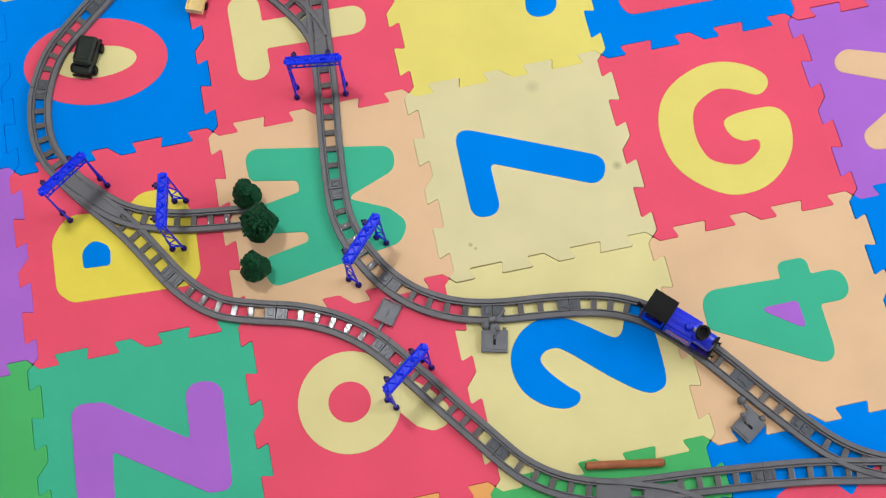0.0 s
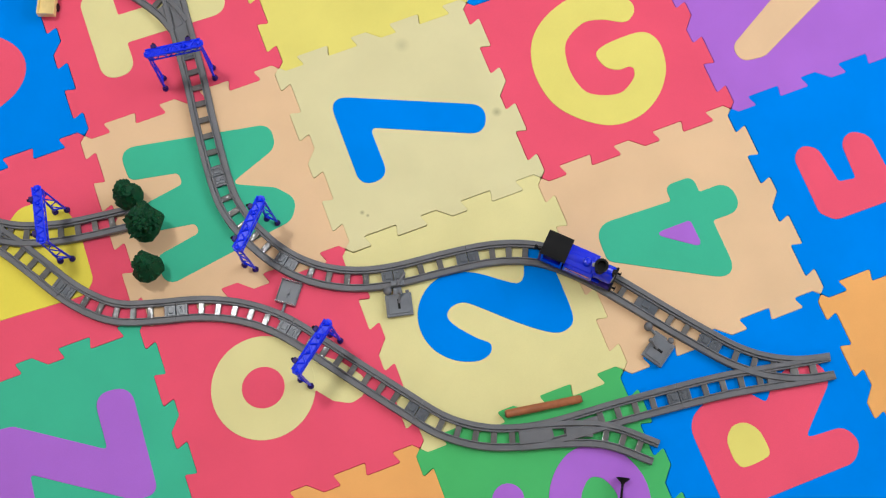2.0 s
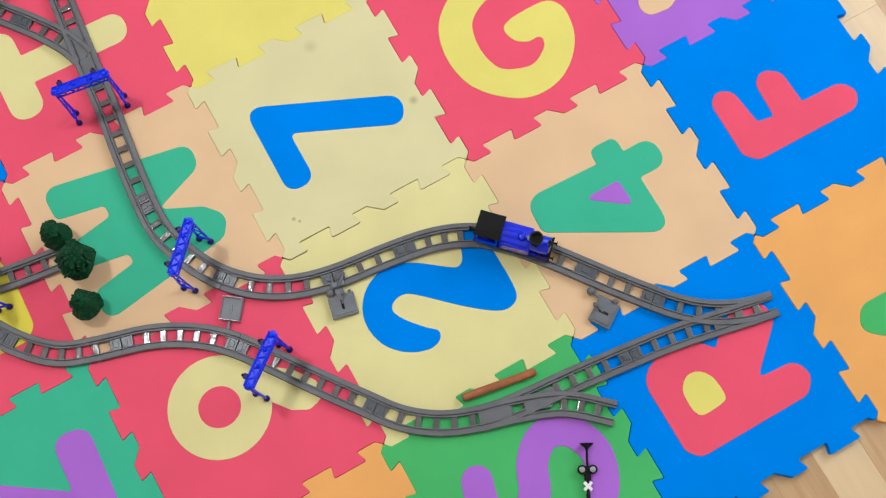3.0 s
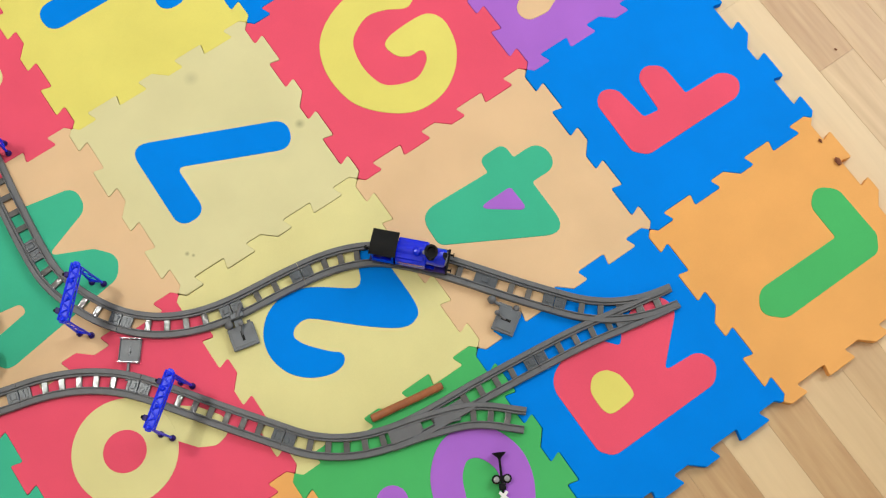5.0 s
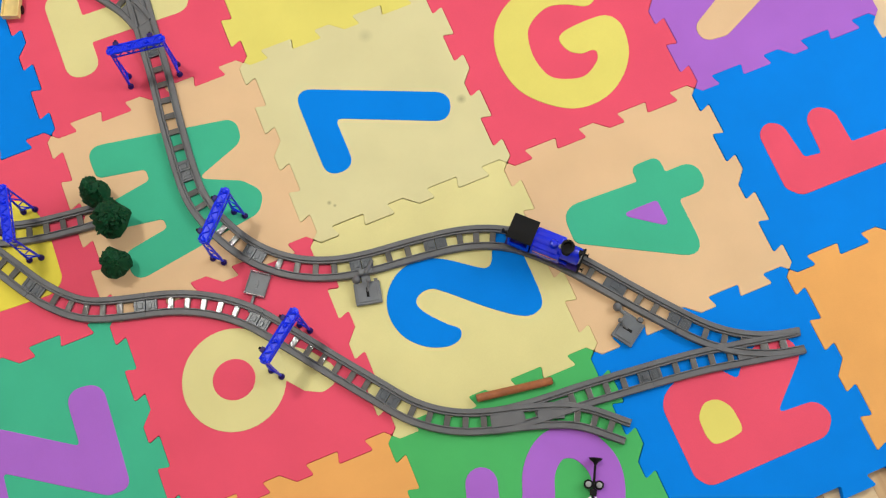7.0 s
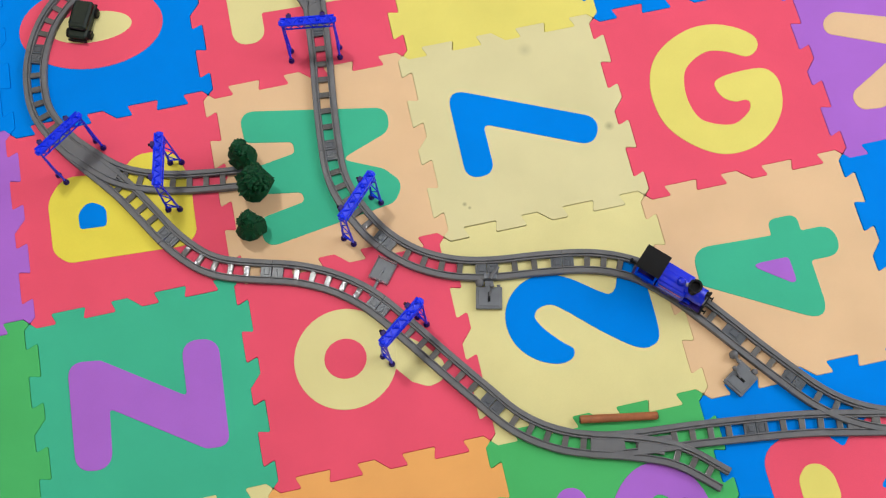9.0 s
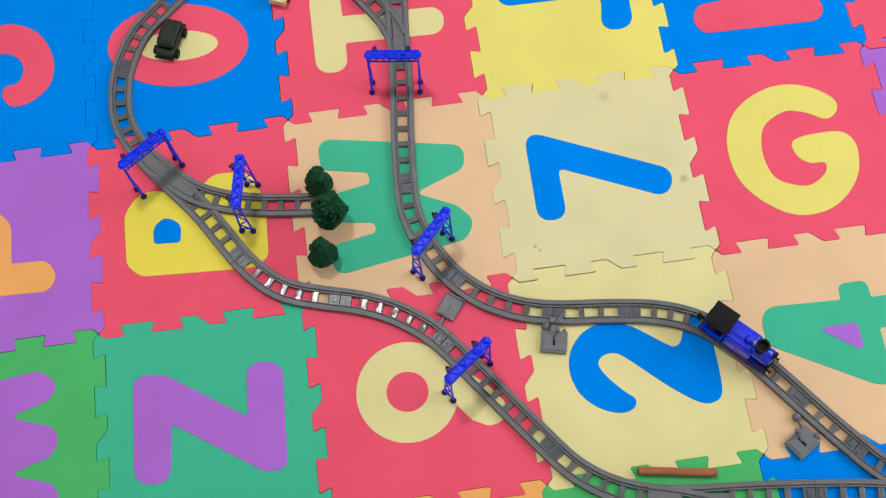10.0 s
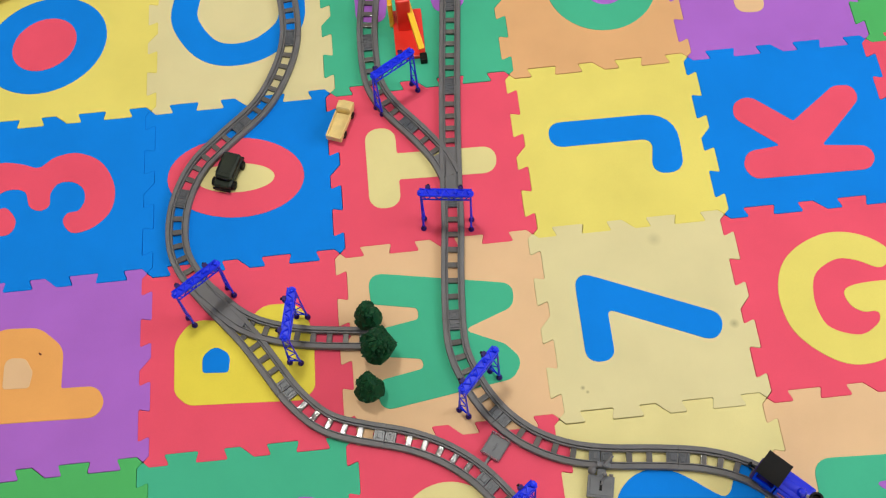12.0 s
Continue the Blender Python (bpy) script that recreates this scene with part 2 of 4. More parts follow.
def rounded(corners, steps=6):
    """A closed outline from corners of x, y and radius, with each corner rounded."""
    out, n = [], len(corners)
    for k in range(n):
        p = Vector(corners[k][:2])
        a, b = Vector(corners[k - 1][:2]) - p, Vector(corners[(k + 1) % n][:2]) - p
        r = corners[k][2]
        angle = a.angle(b)
        reach = min(r / max(math.tan(angle / 2), 0.05), a.length * 0.48, b.length * 0.48)
        s, e = p + a.normalized() * reach, p + b.normalized() * reach
        for j in range(steps + 1):
            u = j / steps
            w = 1.0 if angle > 2.6 else 0.85
            k0, k1, k2 = (1 - u) ** 2, 2 * u * (1 - u) * w, u * u
            out.append(tuple((s * k0 + p * k1 + e * k2) / (k0 + k1 + k2)))
    return out


def spline(points, step, smooth=0.0):
    """Evenly spaced points along a smooth line through the given ones."""
    pts = [Vector(p) for p in points]
    pts = [pts[0] * 2 - pts[1]] + pts + [pts[-1] * 2 - pts[-2]]
    dense = []
    for a, b, c, d in zip(pts, pts[1:], pts[2:], pts[3:]):
        for k in range(40):
            u = k / 40
            dense.append(0.5 * (2 * b + (c - a) * u + (2 * a - 5 * b + 4 * c - d) * u * u + (3 * b - a - 3 * c + d) * u ** 3))
    dense.append(pts[-2])
    xy = np.array([tuple(p) for p in dense])

    def even(xy):
        s = np.r_[0, np.cumsum(np.hypot(*np.diff(xy, axis=0).T))]
        at = np.linspace(0, s[-1], max(3, round(s[-1] / step) + 1))
        return np.stack([np.interp(at, s, xy[:, 0]), np.interp(at, s, xy[:, 1])], 1)

    xy = even(xy)
    if smooth:
        for _ in range(int((smooth / step) ** 2 * 2)):
            xy[1:-1] = 0.5 * xy[1:-1] + 0.25 * (xy[:-2] + xy[2:])
        xy = even(xy)
    return xy


def brush(points, half, step=0.005):
    """The outline of a stroke of even width with round ends."""
    xy = spline(points, step, 0.008)
    d = np.gradient(xy, axis=0)
    d /= np.hypot(*d.T)[:, None]
    nrm = np.stack([-d[:, 1], d[:, 0]], 1)
    left, right = xy + nrm * half, xy - nrm * half
    out = [tuple(p) for p in left]
    for end, tang, sign in ((xy[-1], d[-1], 1), (xy[0], -d[0], 1)):
        a0 = math.atan2(tang[1], tang[0]) + math.pi / 2
        cap = [(end[0] + half * math.cos(a0 - math.pi * k / 10), end[1] + half * math.sin(a0 - math.pi * k / 10)) for k in range(1, 10)]
        out += cap
        if end is xy[-1] or np.allclose(end, xy[-1]):
            out += [tuple(p) for p in right[::-1]]
    return out


def curvy(points, steps=7):
    """A closed smooth outline through the given points."""
    pts = [Vector(p[:2]) for p in points]
    out, n = [], len(pts)
    for k in range(n):
        a, b, c, d = pts[k - 1], pts[k], pts[(k + 1) % n], pts[(k + 2) % n]
        for j in range(steps):
            u = j / steps
            out.append(tuple(0.5 * (2 * b + (c - a) * u + (2 * a - 5 * b + 4 * c - d) * u * u + (3 * b - a - 3 * c + d) * u ** 3)))
    return out


def oval(cx, cy, rx, ry, turn=0.0, n=48, egg=0.0):
    c, s = math.cos(turn), math.sin(turn)
    pts = []
    for k in range(n):
        a = 2 * math.pi * k / n
        x, y = rx * math.cos(a), ry * math.sin(a) * (1 + egg * math.cos(a))
        pts.append((cx + c * x - s * y, cy + s * x + c * y))
    return pts


# ---- the room ----
FLOOR = -0.012


def structure(name, bm, material, label="", smooth=False):
    return tagged(part(name, bm, material, None, label, smooth), kind="structure")


floor = structure("floor", box(-1.9, 2.1, -2.0, 2.4, FLOOR - 0.06, FLOOR - 0.004), LAMINATE, "light oak laminate floor under the play mat")
ceiling = structure("ceiling", box(-2.0, 2.2, -2.1, 2.5, CEILING, CEILING + 0.1), CEIL, "white painted ceiling")
structure("wall_north", box(-1.9, 2.1, 2.4, 2.5, FLOOR - 0.06, CEILING), WALL, "plain off-white painted wall")
structure("wall_south", box(-1.9, 2.1, -2.1, -2.0, FLOOR - 0.06, CEILING), WALL, "plain off-white painted wall")
structure("wall_west", box(-2.0, -1.9, -2.1, 2.5, FLOOR - 0.06, CEILING), WALL, "plain off-white painted wall")
bm = box(2.1, 2.2, -2.1, WINDOW[0], FLOOR - 0.06, CEILING)
add_box(bm, 2.1, 2.2, WINDOW[1], 2.5, FLOOR - 0.06, CEILING)
add_box(bm, 2.1, 2.2, WINDOW[0], WINDOW[1], FLOOR - 0.06, WINDOW[2])
add_box(bm, 2.1, 2.2, WINDOW[0], WINDOW[1], WINDOW[3], CEILING)
structure("wall_east", bm, WALL, "off-white painted wall with one window")
bm = bmesh.new()
for y in (WINDOW[0] + 0.02, (WINDOW[0] + WINDOW[1]) / 2, WINDOW[1] - 0.02):
    add_box(bm, 2.155, 2.195, y - 0.02, y + 0.02, WINDOW[2], WINDOW[3], 0.004)
for z in (WINDOW[2] + 0.02, WINDOW[3] - 0.02):
    add_box(bm, 2.158, 2.192, WINDOW[0], WINDOW[1], z - 0.02, z + 0.02, 0.004)
structure("window_1", bm, WOOD_TRIM, "white painted window frame")

lamp = thing("ceiling_lamp", pose(LAMP[0], LAMP[1], CEILING), "round white ceiling lamp, lit", "lamp")
part("lamp_base", lathe([(0.19, 0.0), (0.19, -0.03), (0.185, -0.04)], 40), WHITE, lamp, smooth=True)
part("diffuser", lathe([(0.18, -0.038), (0.175, -0.06), (0.13, -0.078), (0.06, -0.085), (0.01, -0.086)], 40), DIFFUSER, lamp, "glowing white diffuser", smooth=True)

# ---- foam tiles of the play mat ----
SIZE = 0.3
DEPTH = 0.0084
# Where the joint crosses over along a side, and how each crossing leans.
CROSS = [(0.113, 0.012), (0.259, 0.0075), (0.397, 0.011), (0.5, -0.032), (0.603, 0.011), (0.741, 0.0075), (0.887, 0.012)]


def joint():
    """One side's joint as rows of distance along it and offset across it: 0 to 1, with dovetailed tabs."""
    rows, side = [(0.0, -DEPTH)], -1
    for at, lean in CROSS:
        rows += [(at + lean, side * DEPTH), (at - lean, -side * DEPTH)]
        side = -side
    rows.append((1.0, side * DEPTH))
    return rows


JOINT = joint()


def side_line(horizontal):
    """Points along a side from its low end to its high end. Offsets: up for a level side, to the right for an upright one."""
    pts = []
    if horizontal:
        for u, d in JOINT:
            pts.append((u * SIZE, d))
    else:
        for u, d in reversed(JOINT):
            pts.append((d, (1 - u) * SIZE))
    return pts


def tile_outline():
    h = SIZE / 2
    level, upright = side_line(True), side_line(False)
    bottom = [(x - h, y - h) for x, y in level]
    top = [(x - h, y + h) for x, y in level]
    left = [(x - h, y - h) for x, y in upright]
    right = [(x + h, y - h) for x, y in upright]

    def corner(cx, cy, *steps):
        return [(cx + DEPTH * i, cy + DEPTH * j) for i, j in steps]

    out = corner(-h, -h, (1, 1), (0, 0), (1, -1)) + bottom[1:-1]
    out += corner(h, -h, (-1, 1), (0, 0), (1, 1)) + right[1:-1]
    out += corner(h, h, (-1, -1), (0, 0), (-1, 1)) + top[1:-1][::-1]
    out += corner(-h, h, (1, -1), (0, 0), (-1, -1)) + left[1:-1][::-1]
    return out


TILE = mesh_of("foam_tile", slab(rounded([(x * 0.9991, y * 0.9991, 0.0026) for x, y in tile_outline()], 3), FLOOR, 0.0, 0.0007), FOAM["red"])
TILES = {name: TILE.copy() for name in FOAM}
for name, me in TILES.items():
    me.materials[0] = FOAM[name]


def mm(points):
    return [tuple(v * 0.001 for v in p) for p in points]


def inlay(outline, color, parent, name="letter_inlay", top=0.0008):
    return part(name, slab(outline, -0.004, top, 0.0006), FOAM[color], parent)


def tile(col, row, color, word):
    ob = new("foam_tile", TILES[color])
    slip = random.Random(col * 7 + row)
    ob.matrix_world = pose(-0.75 + SIZE * col + slip.uniform(-0.0005, 0.0005) - (0.0007 if col == 3 and row > 1 else 0.0), 0.75 - SIZE * row + slip.uniform(-0.0005, 0.0005) - (0.0006 if (col, row) == (3, 3) else 0.0), slip.uniform(-0.0004, 0.0002), 0, 0, slip.uniform(-0.1, 0.1))
    shown = {"sun": "yellow", "straw": "pale yellow", "apricot": "pale orange"}.get(color, color)
    return tagged(ob, f"{shown} foam puzzle tile {word}", "foam tile", "interlocking foam tiles of the play mat")


t = tile(0, 0, "yellow", "with a blue ring and red centre")
inlay(oval(-0.036, 0.008, 0.108, 0.098, 0.5), "blue", t)
inlay(oval(-0.038, 0.009, 0.058, 0.052, 0.75), "red", t, "counter_inlay", 0.0014)
t = tile(1, 0, "beige", "with a blue letter C")
inlay(brush(mm([(-88, 90), (-95, 30), (-60, -32), (-15, -52), (40, -42), (86, 0), (92, 50), (88, 90)]), 0.023), "blue", t)
t = tile(2, 0, "teal", "with a purple letter under the rails")
inlay(rounded(mm([(-98, 100, 20), (-98, -10, 20), (-48, -18, 20), (-40, 40, 4), (30, 40, 4), (40, -10, 20), (92, 0, 24), (92, 100, 20)])), "purple", t)
t = tile(3, 0, "apricot", "with a green letter and purple centre")
inlay(oval(0.03, 0.02, 0.095, 0.1), "teal", t)
inlay(oval(0.035, 0.01, 0.035, 0.036), "purple", t, "counter_inlay", 0.0014)
t = tile(4, 0, "purple", "with a peach letter")
inlay(rounded(mm([(-50, 110, 20), (-50, -70, 20), (0, -75, 20), (0, 110, 20)])), "peach", t)
tile(5, 0, "green", "at the edge of the mat")

t = tile(0, 1, "blue", "with a red number 3")
inlay(curvy(mm([(-91, 77, 40), (-58, 70, 20), (-31, 61, 6), (-4, 78, 30), (33, 81, 40), (72, 58, 40), (94, 12, 40), (90, -32, 40), (62, -60, 30), (30, -66, 18), (14, -46, 16), (20, -30, 14), (38, -26, 16), (47, -8, 18), (43, 13, 18), (26, 27, 20), (3, 27, 16), (-9, 10, 14), (-10, -12, 12), (-25, -20, 12), (-42, -10, 14), (-50, 16, 16), (-69, 24, 18), (-89, 20, 18), (-104, 2, 10), (-98, -10, 10), (-78, -10, 16), (-62, -36, 16), (-74, -58, 18), (-107, -52, 30), (-136, -23, 40), (-146, 34, 40), (-128, 71, 40)])), "red", t)
t = tile(1, 1, "blue", "with a red letter O and beige centre")
inlay(oval(-0.010, 0.006, 0.111, 0.074, -0.13), "red", t)
inlay(oval(-0.010, 0.004, 0.063, 0.027, -0.07), "straw", t, "counter_inlay", 0.0014)
t = tile(2, 1, "red", "with a pale yellow letter T")
inlay(rounded(mm([(-99, 71, 25), (-49, 70, 25), (-49, 20, 3), (111, 16, 25), (108, -34, 25), (-49, -29, 4), (-49, -79, 25), (-99, -78, 25)])), "straw", t)
t = tile(3, 1, "yellow", "with a blue letter J")
inlay(rounded(mm([(-101, 48, 22), (108, 45, 52), (104, -67, 26), (51, -66, 24), (64, -1, 16), (-101, 1, 22)])), "blue", t)
t = tile(4, 1, "blue", "with a red letter K")
inlay(rounded(mm([(-103, -70, 22), (-92, -94, 22), (92, -97, 24), (107, -77, 20), (100, -54, 20), (29, -45, 3), (108, 34, 22), (104, 62, 22), (73, 64, 20), (-6, 5, 3), (-66, 60, 22), (-95, 52, 22), (-100, 22, 22), (-37, -38, 3), (-92, -43, 22)])), "red", t)
t = tile(5, 1, "red", "at the edge of the mat")
inlay(rounded(mm([(-110, 40, 20), (-110, -10, 20), (60, -20, 20), (60, 30, 20)])), "purple", t)

t = tile(0, 2, "purple", "with an orange letter P")
inlay(rounded(mm([(-95, 82, 40), (-12, 76, 40), (26, 40, 36), (26, -25, 3), (80, -27, 24), (92, -54, 20), (80, -76, 24), (-100, -70, 20)])), "orange", t)
inlay(rounded(mm([(-62, 32, 14), (-30, 28, 14), (-18, 5, 12), (-22, -20, 6), (-62, -18, 6)])), "peach", t, "counter_inlay", 0.0014)
t = tile(1, 2, "red", "with a yellow letter B and blue centre")
inlay(rounded(mm([(-106, 30, 40), (-80, 64, 34), (-28, 56, 26), (0, 50, 6), (30, 76, 30), (86, 74, 36), (104, 20, 40), (102, -66, 20), (84, -82, 20), (-86, -72, 24), (-106, -52, 24)])), "sun", t)
inlay(rounded(mm([(-64, 2, 18), (-46, 18, 20), (-22, 2, 18), (-25, -27, 6), (-64, -24, 6)])), "blue", t, "counter_inlay", 0.0014)
t = tile(2, 2, "peach", "with a teal letter M")
inlay(rounded(mm([(-110, 112, 24), (110, 70, 26), (106, 32, 22), (27, 2, 6), (86, -26, 24), (110, -54, 24), (92, -82, 22), (-106, -112, 24), (-105, -64, 14), (-37, -52, 7), (-38, -37, 8), (-118, -24, 16), (-116, 14, 14), (-38, 27, 7), (-38, 45, 8), (-108, 59, 12)])), "teal", t)
t = tile(3, 2, "beige", "with a blue number 7")
inlay(rounded(mm([(-97, 80, 20), (117, -16, 23), (99, -59, 23), (-55, 11, 7), (-55, -71, 20), (-98, -70, 20)])), "blue", t)
t = tile(4, 2, "red", "with a yellow letter G")
inlay(curvy(mm([(83, 52), (79, 68), (56, 87), (24, 99), (-12, 99), (-52, 83), (-80, 58), (-95, 24), (-98, -13), (-90, -50), (-68, -81), (-36, -106), (-5, -115), (31, -110), (63, -90), (86, -60), (95, -26), (92, -4), (78, 10), (50, 13), (14, 10), (-1, 0), (4, -22), (20, -34), (37, -35), (42, -42), (34, -56), (6, -69), (-32, -55), (-45, -30), (-46, 4), (-34, 36), (0, 55), (30, 50), (58, 35), (74, 39)])), "yellow", t)
t = tile(5, 2, "purple", "with a peach letter Y")
inlay(rounded(mm([(-110, 68, 20), (-88, 80, 20), (20, 42, 10), (104, 34, 20), (114, 4, 18), (102, -22, 18), (58, -34, 12), (-68, -92, 22), (-104, -88, 20), (-108, -60, 20), (-4, -2, 5), (-112, 46, 20)])), "peach", t)

t = tile(0, 3, "green", "with a purple letter M")
inlay(rounded(mm([(-110, 60, 20), (-30, 96, 20), (66, 108, 24), (92, 84, 22), (78, 62, 22), (20, 46, 6), (84, 24, 22), (92, 2, 22), (78, -18, 22), (20, -34, 6), (86, -56, 22), (90, -84, 22), (66, -104, 22), (-110, -80, 20)])), "purple", t)
t = tile(1, 3, "teal", "with a purple letter N")
inlay(rounded(mm([(-104, 82, 24), (-58, 76, 20), (54, 0, 4), (56, 80, 24), (108, 72, 24), (102, -80, 20), (70, -78, 20), (-53, 5, 4), (-58, -78, 24), (-108, -72, 24)])), "purple", t)
t = tile(2, 3, "red", "with a pale yellow letter Q")
inlay(oval(-0.022, 0.004, 0.072, 0.072), "straw", t)
inlay(oval(-0.022, 0.004, 0.0295, 0.0285), "red", t, "counter_inlay", 0.0014)
inlay(rounded(mm([(20, -2, 4), (38, -18, 4), (62, -48, 10), (84, -60, 16), (108, -54, 16), (112, -30, 16), (90, 0, 14), (40, 40, 8)])), "straw", t, "letter_inlay", 0.0004)
t = tile(3, 3, "straw", "with a blue number 2")
inlay(curvy(mm([(-8, -50), (-22, -36), (-42, -12), (-50, 6), (-42, 17), (-25, 19), (-8, 8), (41, -38), (78, -66), (100, -69), (114, -54), (116, 0), (114, 36), (109, 54), (98, 60), (87, 54), (78, 38), (71, 23), (62, 17), (50, 22), (8, 53), (-26, 65), (-60, 57), (-84, 33), (-92, 2), (-84, -30), (-62, -54), (-34, -66), (-14, -63)])), "blue", t)
t = tile(4, 3, "peach", "with a teal number 4 and purple centre")
inlay(rounded(mm([(-108, 56, 34), (10, 51, 3), (11, 75, 21), (54, 75, 21), (54, 49, 3), (100, 49, 24), (101, 2, 22), (54, 3, 5), (54, -91, 22), (-110, 1, 14)])), "teal", t)
inlay(rounded(mm([(24, 15, 6), (25, -29, 7), (-35, 15, 6)])), "purple", t, "counter_inlay", 0.0014)
t = tile(5, 3, "blue", "with a red letter F")
inlay(rounded(mm([(-98, 48, 21), (-79, 61, 22), (-59, 48, 20), (-53, -9, 6), (-28, -13, 4), (-24, 44, 22), (-4, 56, 22), (20, 40, 22), (21, -14, 4), (85, -16, 24), (102, -40, 20), (84, -62, 24), (-83, -60, 20), (-100, -42, 16)])), "red", t)

tile(1, 4, "straw", "at the edge of the mat")
t = tile(2, 4, "orange", "with a green letter")
inlay(rounded(mm([(30, 40, 20), (80, 40, 20), (90, -70, 20), (-80, -70, 20), (-80, -30, 20), (20, -20, 6)])), "green", t)
t = tile(3, 4, "green", "with a purple letter S")
inlay(brush(mm([(-63, 44), (-71, 12), (-58, -20), (-30, -27), (-3, -8), (14, 30), (46, 54), (80, 42), (97, 5), (91, -28), (79, -48)]), 0.0217), "purple", t)
t = tile(4, 4, "blue", "with a red letter R and yellow centre")
inlay(rounded(mm([(-98, 55, 40), (-55, 74, 22), (-8, 66, 20), (14, 40, 5), (34, 62, 14), (66, 75, 20), (105, 65, 22), (108, 36, 22), (42, -23, 5), (99, -27, 24), (109, -54, 18), (90, -76, 24), (-84, -76, 20), (-98, -58, 18)])), "red", t)
inlay(curvy(mm([(-57, 14), (-43, 27), (-25, 25), (-13, 11), (-10, -6), (-11, -22), (-20, -28), (-50, -29), (-59, -19), (-60, -2)])), "yellow", t, "counter_inlay", 0.0014)
t = tile(5, 4, "orange", "with a green letter L")
inlay(rounded(mm([(60, 46, 22), (84, 66, 22), (110, 44, 22), (112, -40, 16), (96, -62, 16), (-72, -62, 24), (-100, -36, 22), (-78, -8, 24), (60, -10, 4)])), "green", t)

# ---- toy railway track ----
RAIL = [(0.0178, 0.0), (0.0178, 0.0068), (0.0169, 0.008), (0.0112, 0.008), (0.0109, 0.0048), (0.0092, 0.0048), (0.009, 0.0068), (0.0078, 0.0068), (0.0074, 0.006), (0.0074, 0.0)]
GROUND = 0.0009
tie_me = mesh_of("tie", box(-0.0042, 0.0042, -0.0085, 0.0085, 0.0, 0.0045, 0.0009), TIE)
PLATE_HALF = 0.0163
# A joint plate: two half plates that meet in a seam, with a hook, a pin and a recess.
plate_bm = box(-PLATE_HALF, -0.0004, -0.0086, 0.0086, 0.0, 0.0043, 0.0006)
add_box(plate_bm, 0.0004, PLATE_HALF, -0.0086, 0.0086, 0.0, 0.0043, 0.0006)
add_box(plate_bm, -0.0105, -0.0035, -0.0042, 0.0042, 0.0038, 0.0056, 0.0006)
add_box(plate_bm, -0.0125, -0.0118, -0.0075, 0.0075, 0.0038, 0.0052, 0.0002)
add_box(plate_bm, 0.003, 0.0088, -0.006, 0.0012, 0.0038, 0.0054, 0.0006)
add_rod(plate_bm, (0.0062, 0.0048, 0.003), (0.0062, 0.0048, 0.0058), 0.0019, n=10)
add_box(plate_bm, 0.0122, 0.013, -0.0075, 0.0075, 0.0038, 0.0052, 0.0002)
plate_me = mesh_of("joint_plate", plate_bm, JOINT_GREY)
cross_bm = box(-PLATE_HALF, PLATE_HALF, -0.0086, 0.0086, 0.0, 0.0043, 0.0006)
add_box(cross_bm, -0.0065, 0.0045, -0.0035, 0.0045, 0.0038, 0.0056, 0.0008)
add_rod(cross_bm, (0.0085, -0.003, 0.003), (0.0085, -0.003, 0.0056), 0.002, n=10)
cross_me = mesh_of("cross_plate", cross_bm, JOINT_GREY)


def rail_mesh(xy, side, lift):
    d = np.gradient(xy, axis=0)
    d /= np.hypot(*d.T)[:, None]
    nrm = np.stack([-d[:, 1], d[:, 0]], 1) * side
    bm = bmesh.new()
    rings = [[bm.verts.new((p[0] + q[0] * o, p[1] + q[1] * o, z + (lift if z > 0 else 0))) for o, z in RAIL] for p, q in zip(xy, nrm)]
    for a, b in zip(rings, rings[1:]):
        for k in range(len(RAIL)):
            j = (k + 1) % len(RAIL)
            bm.faces.new((a[k], a[j], b[j], b[k]))
    bm.faces.new(rings[0][::-1])
    bm.faces.new(rings[-1])
    return bm


def ribbon(xy, o0, o1, z):
    """A flat strip along a line, between two distances from it."""
    d = np.gradient(xy, axis=0)
    d /= np.hypot(*d.T)[:, None]
    nrm = np.stack([-d[:, 1], d[:, 0]], 1)
    bm = bmesh.new()
    rings = [[bm.verts.new((p[0] + q[0] * o, p[1] + q[1] * o, h)) for o, h in ((o0, 0.0), (o1, 0.0), (o1, z), (o0, z))] for p, q in zip(xy, nrm)]
    for a, b in zip(rings, rings[1:]):
        for k in range(4):
            bm.faces.new((a[k], a[(k + 1) % 4], b[(k + 1) % 4], b[k]))
    bm.faces.new(rings[0][::-1])
    bm.faces.new(rings[-1])
    return bm


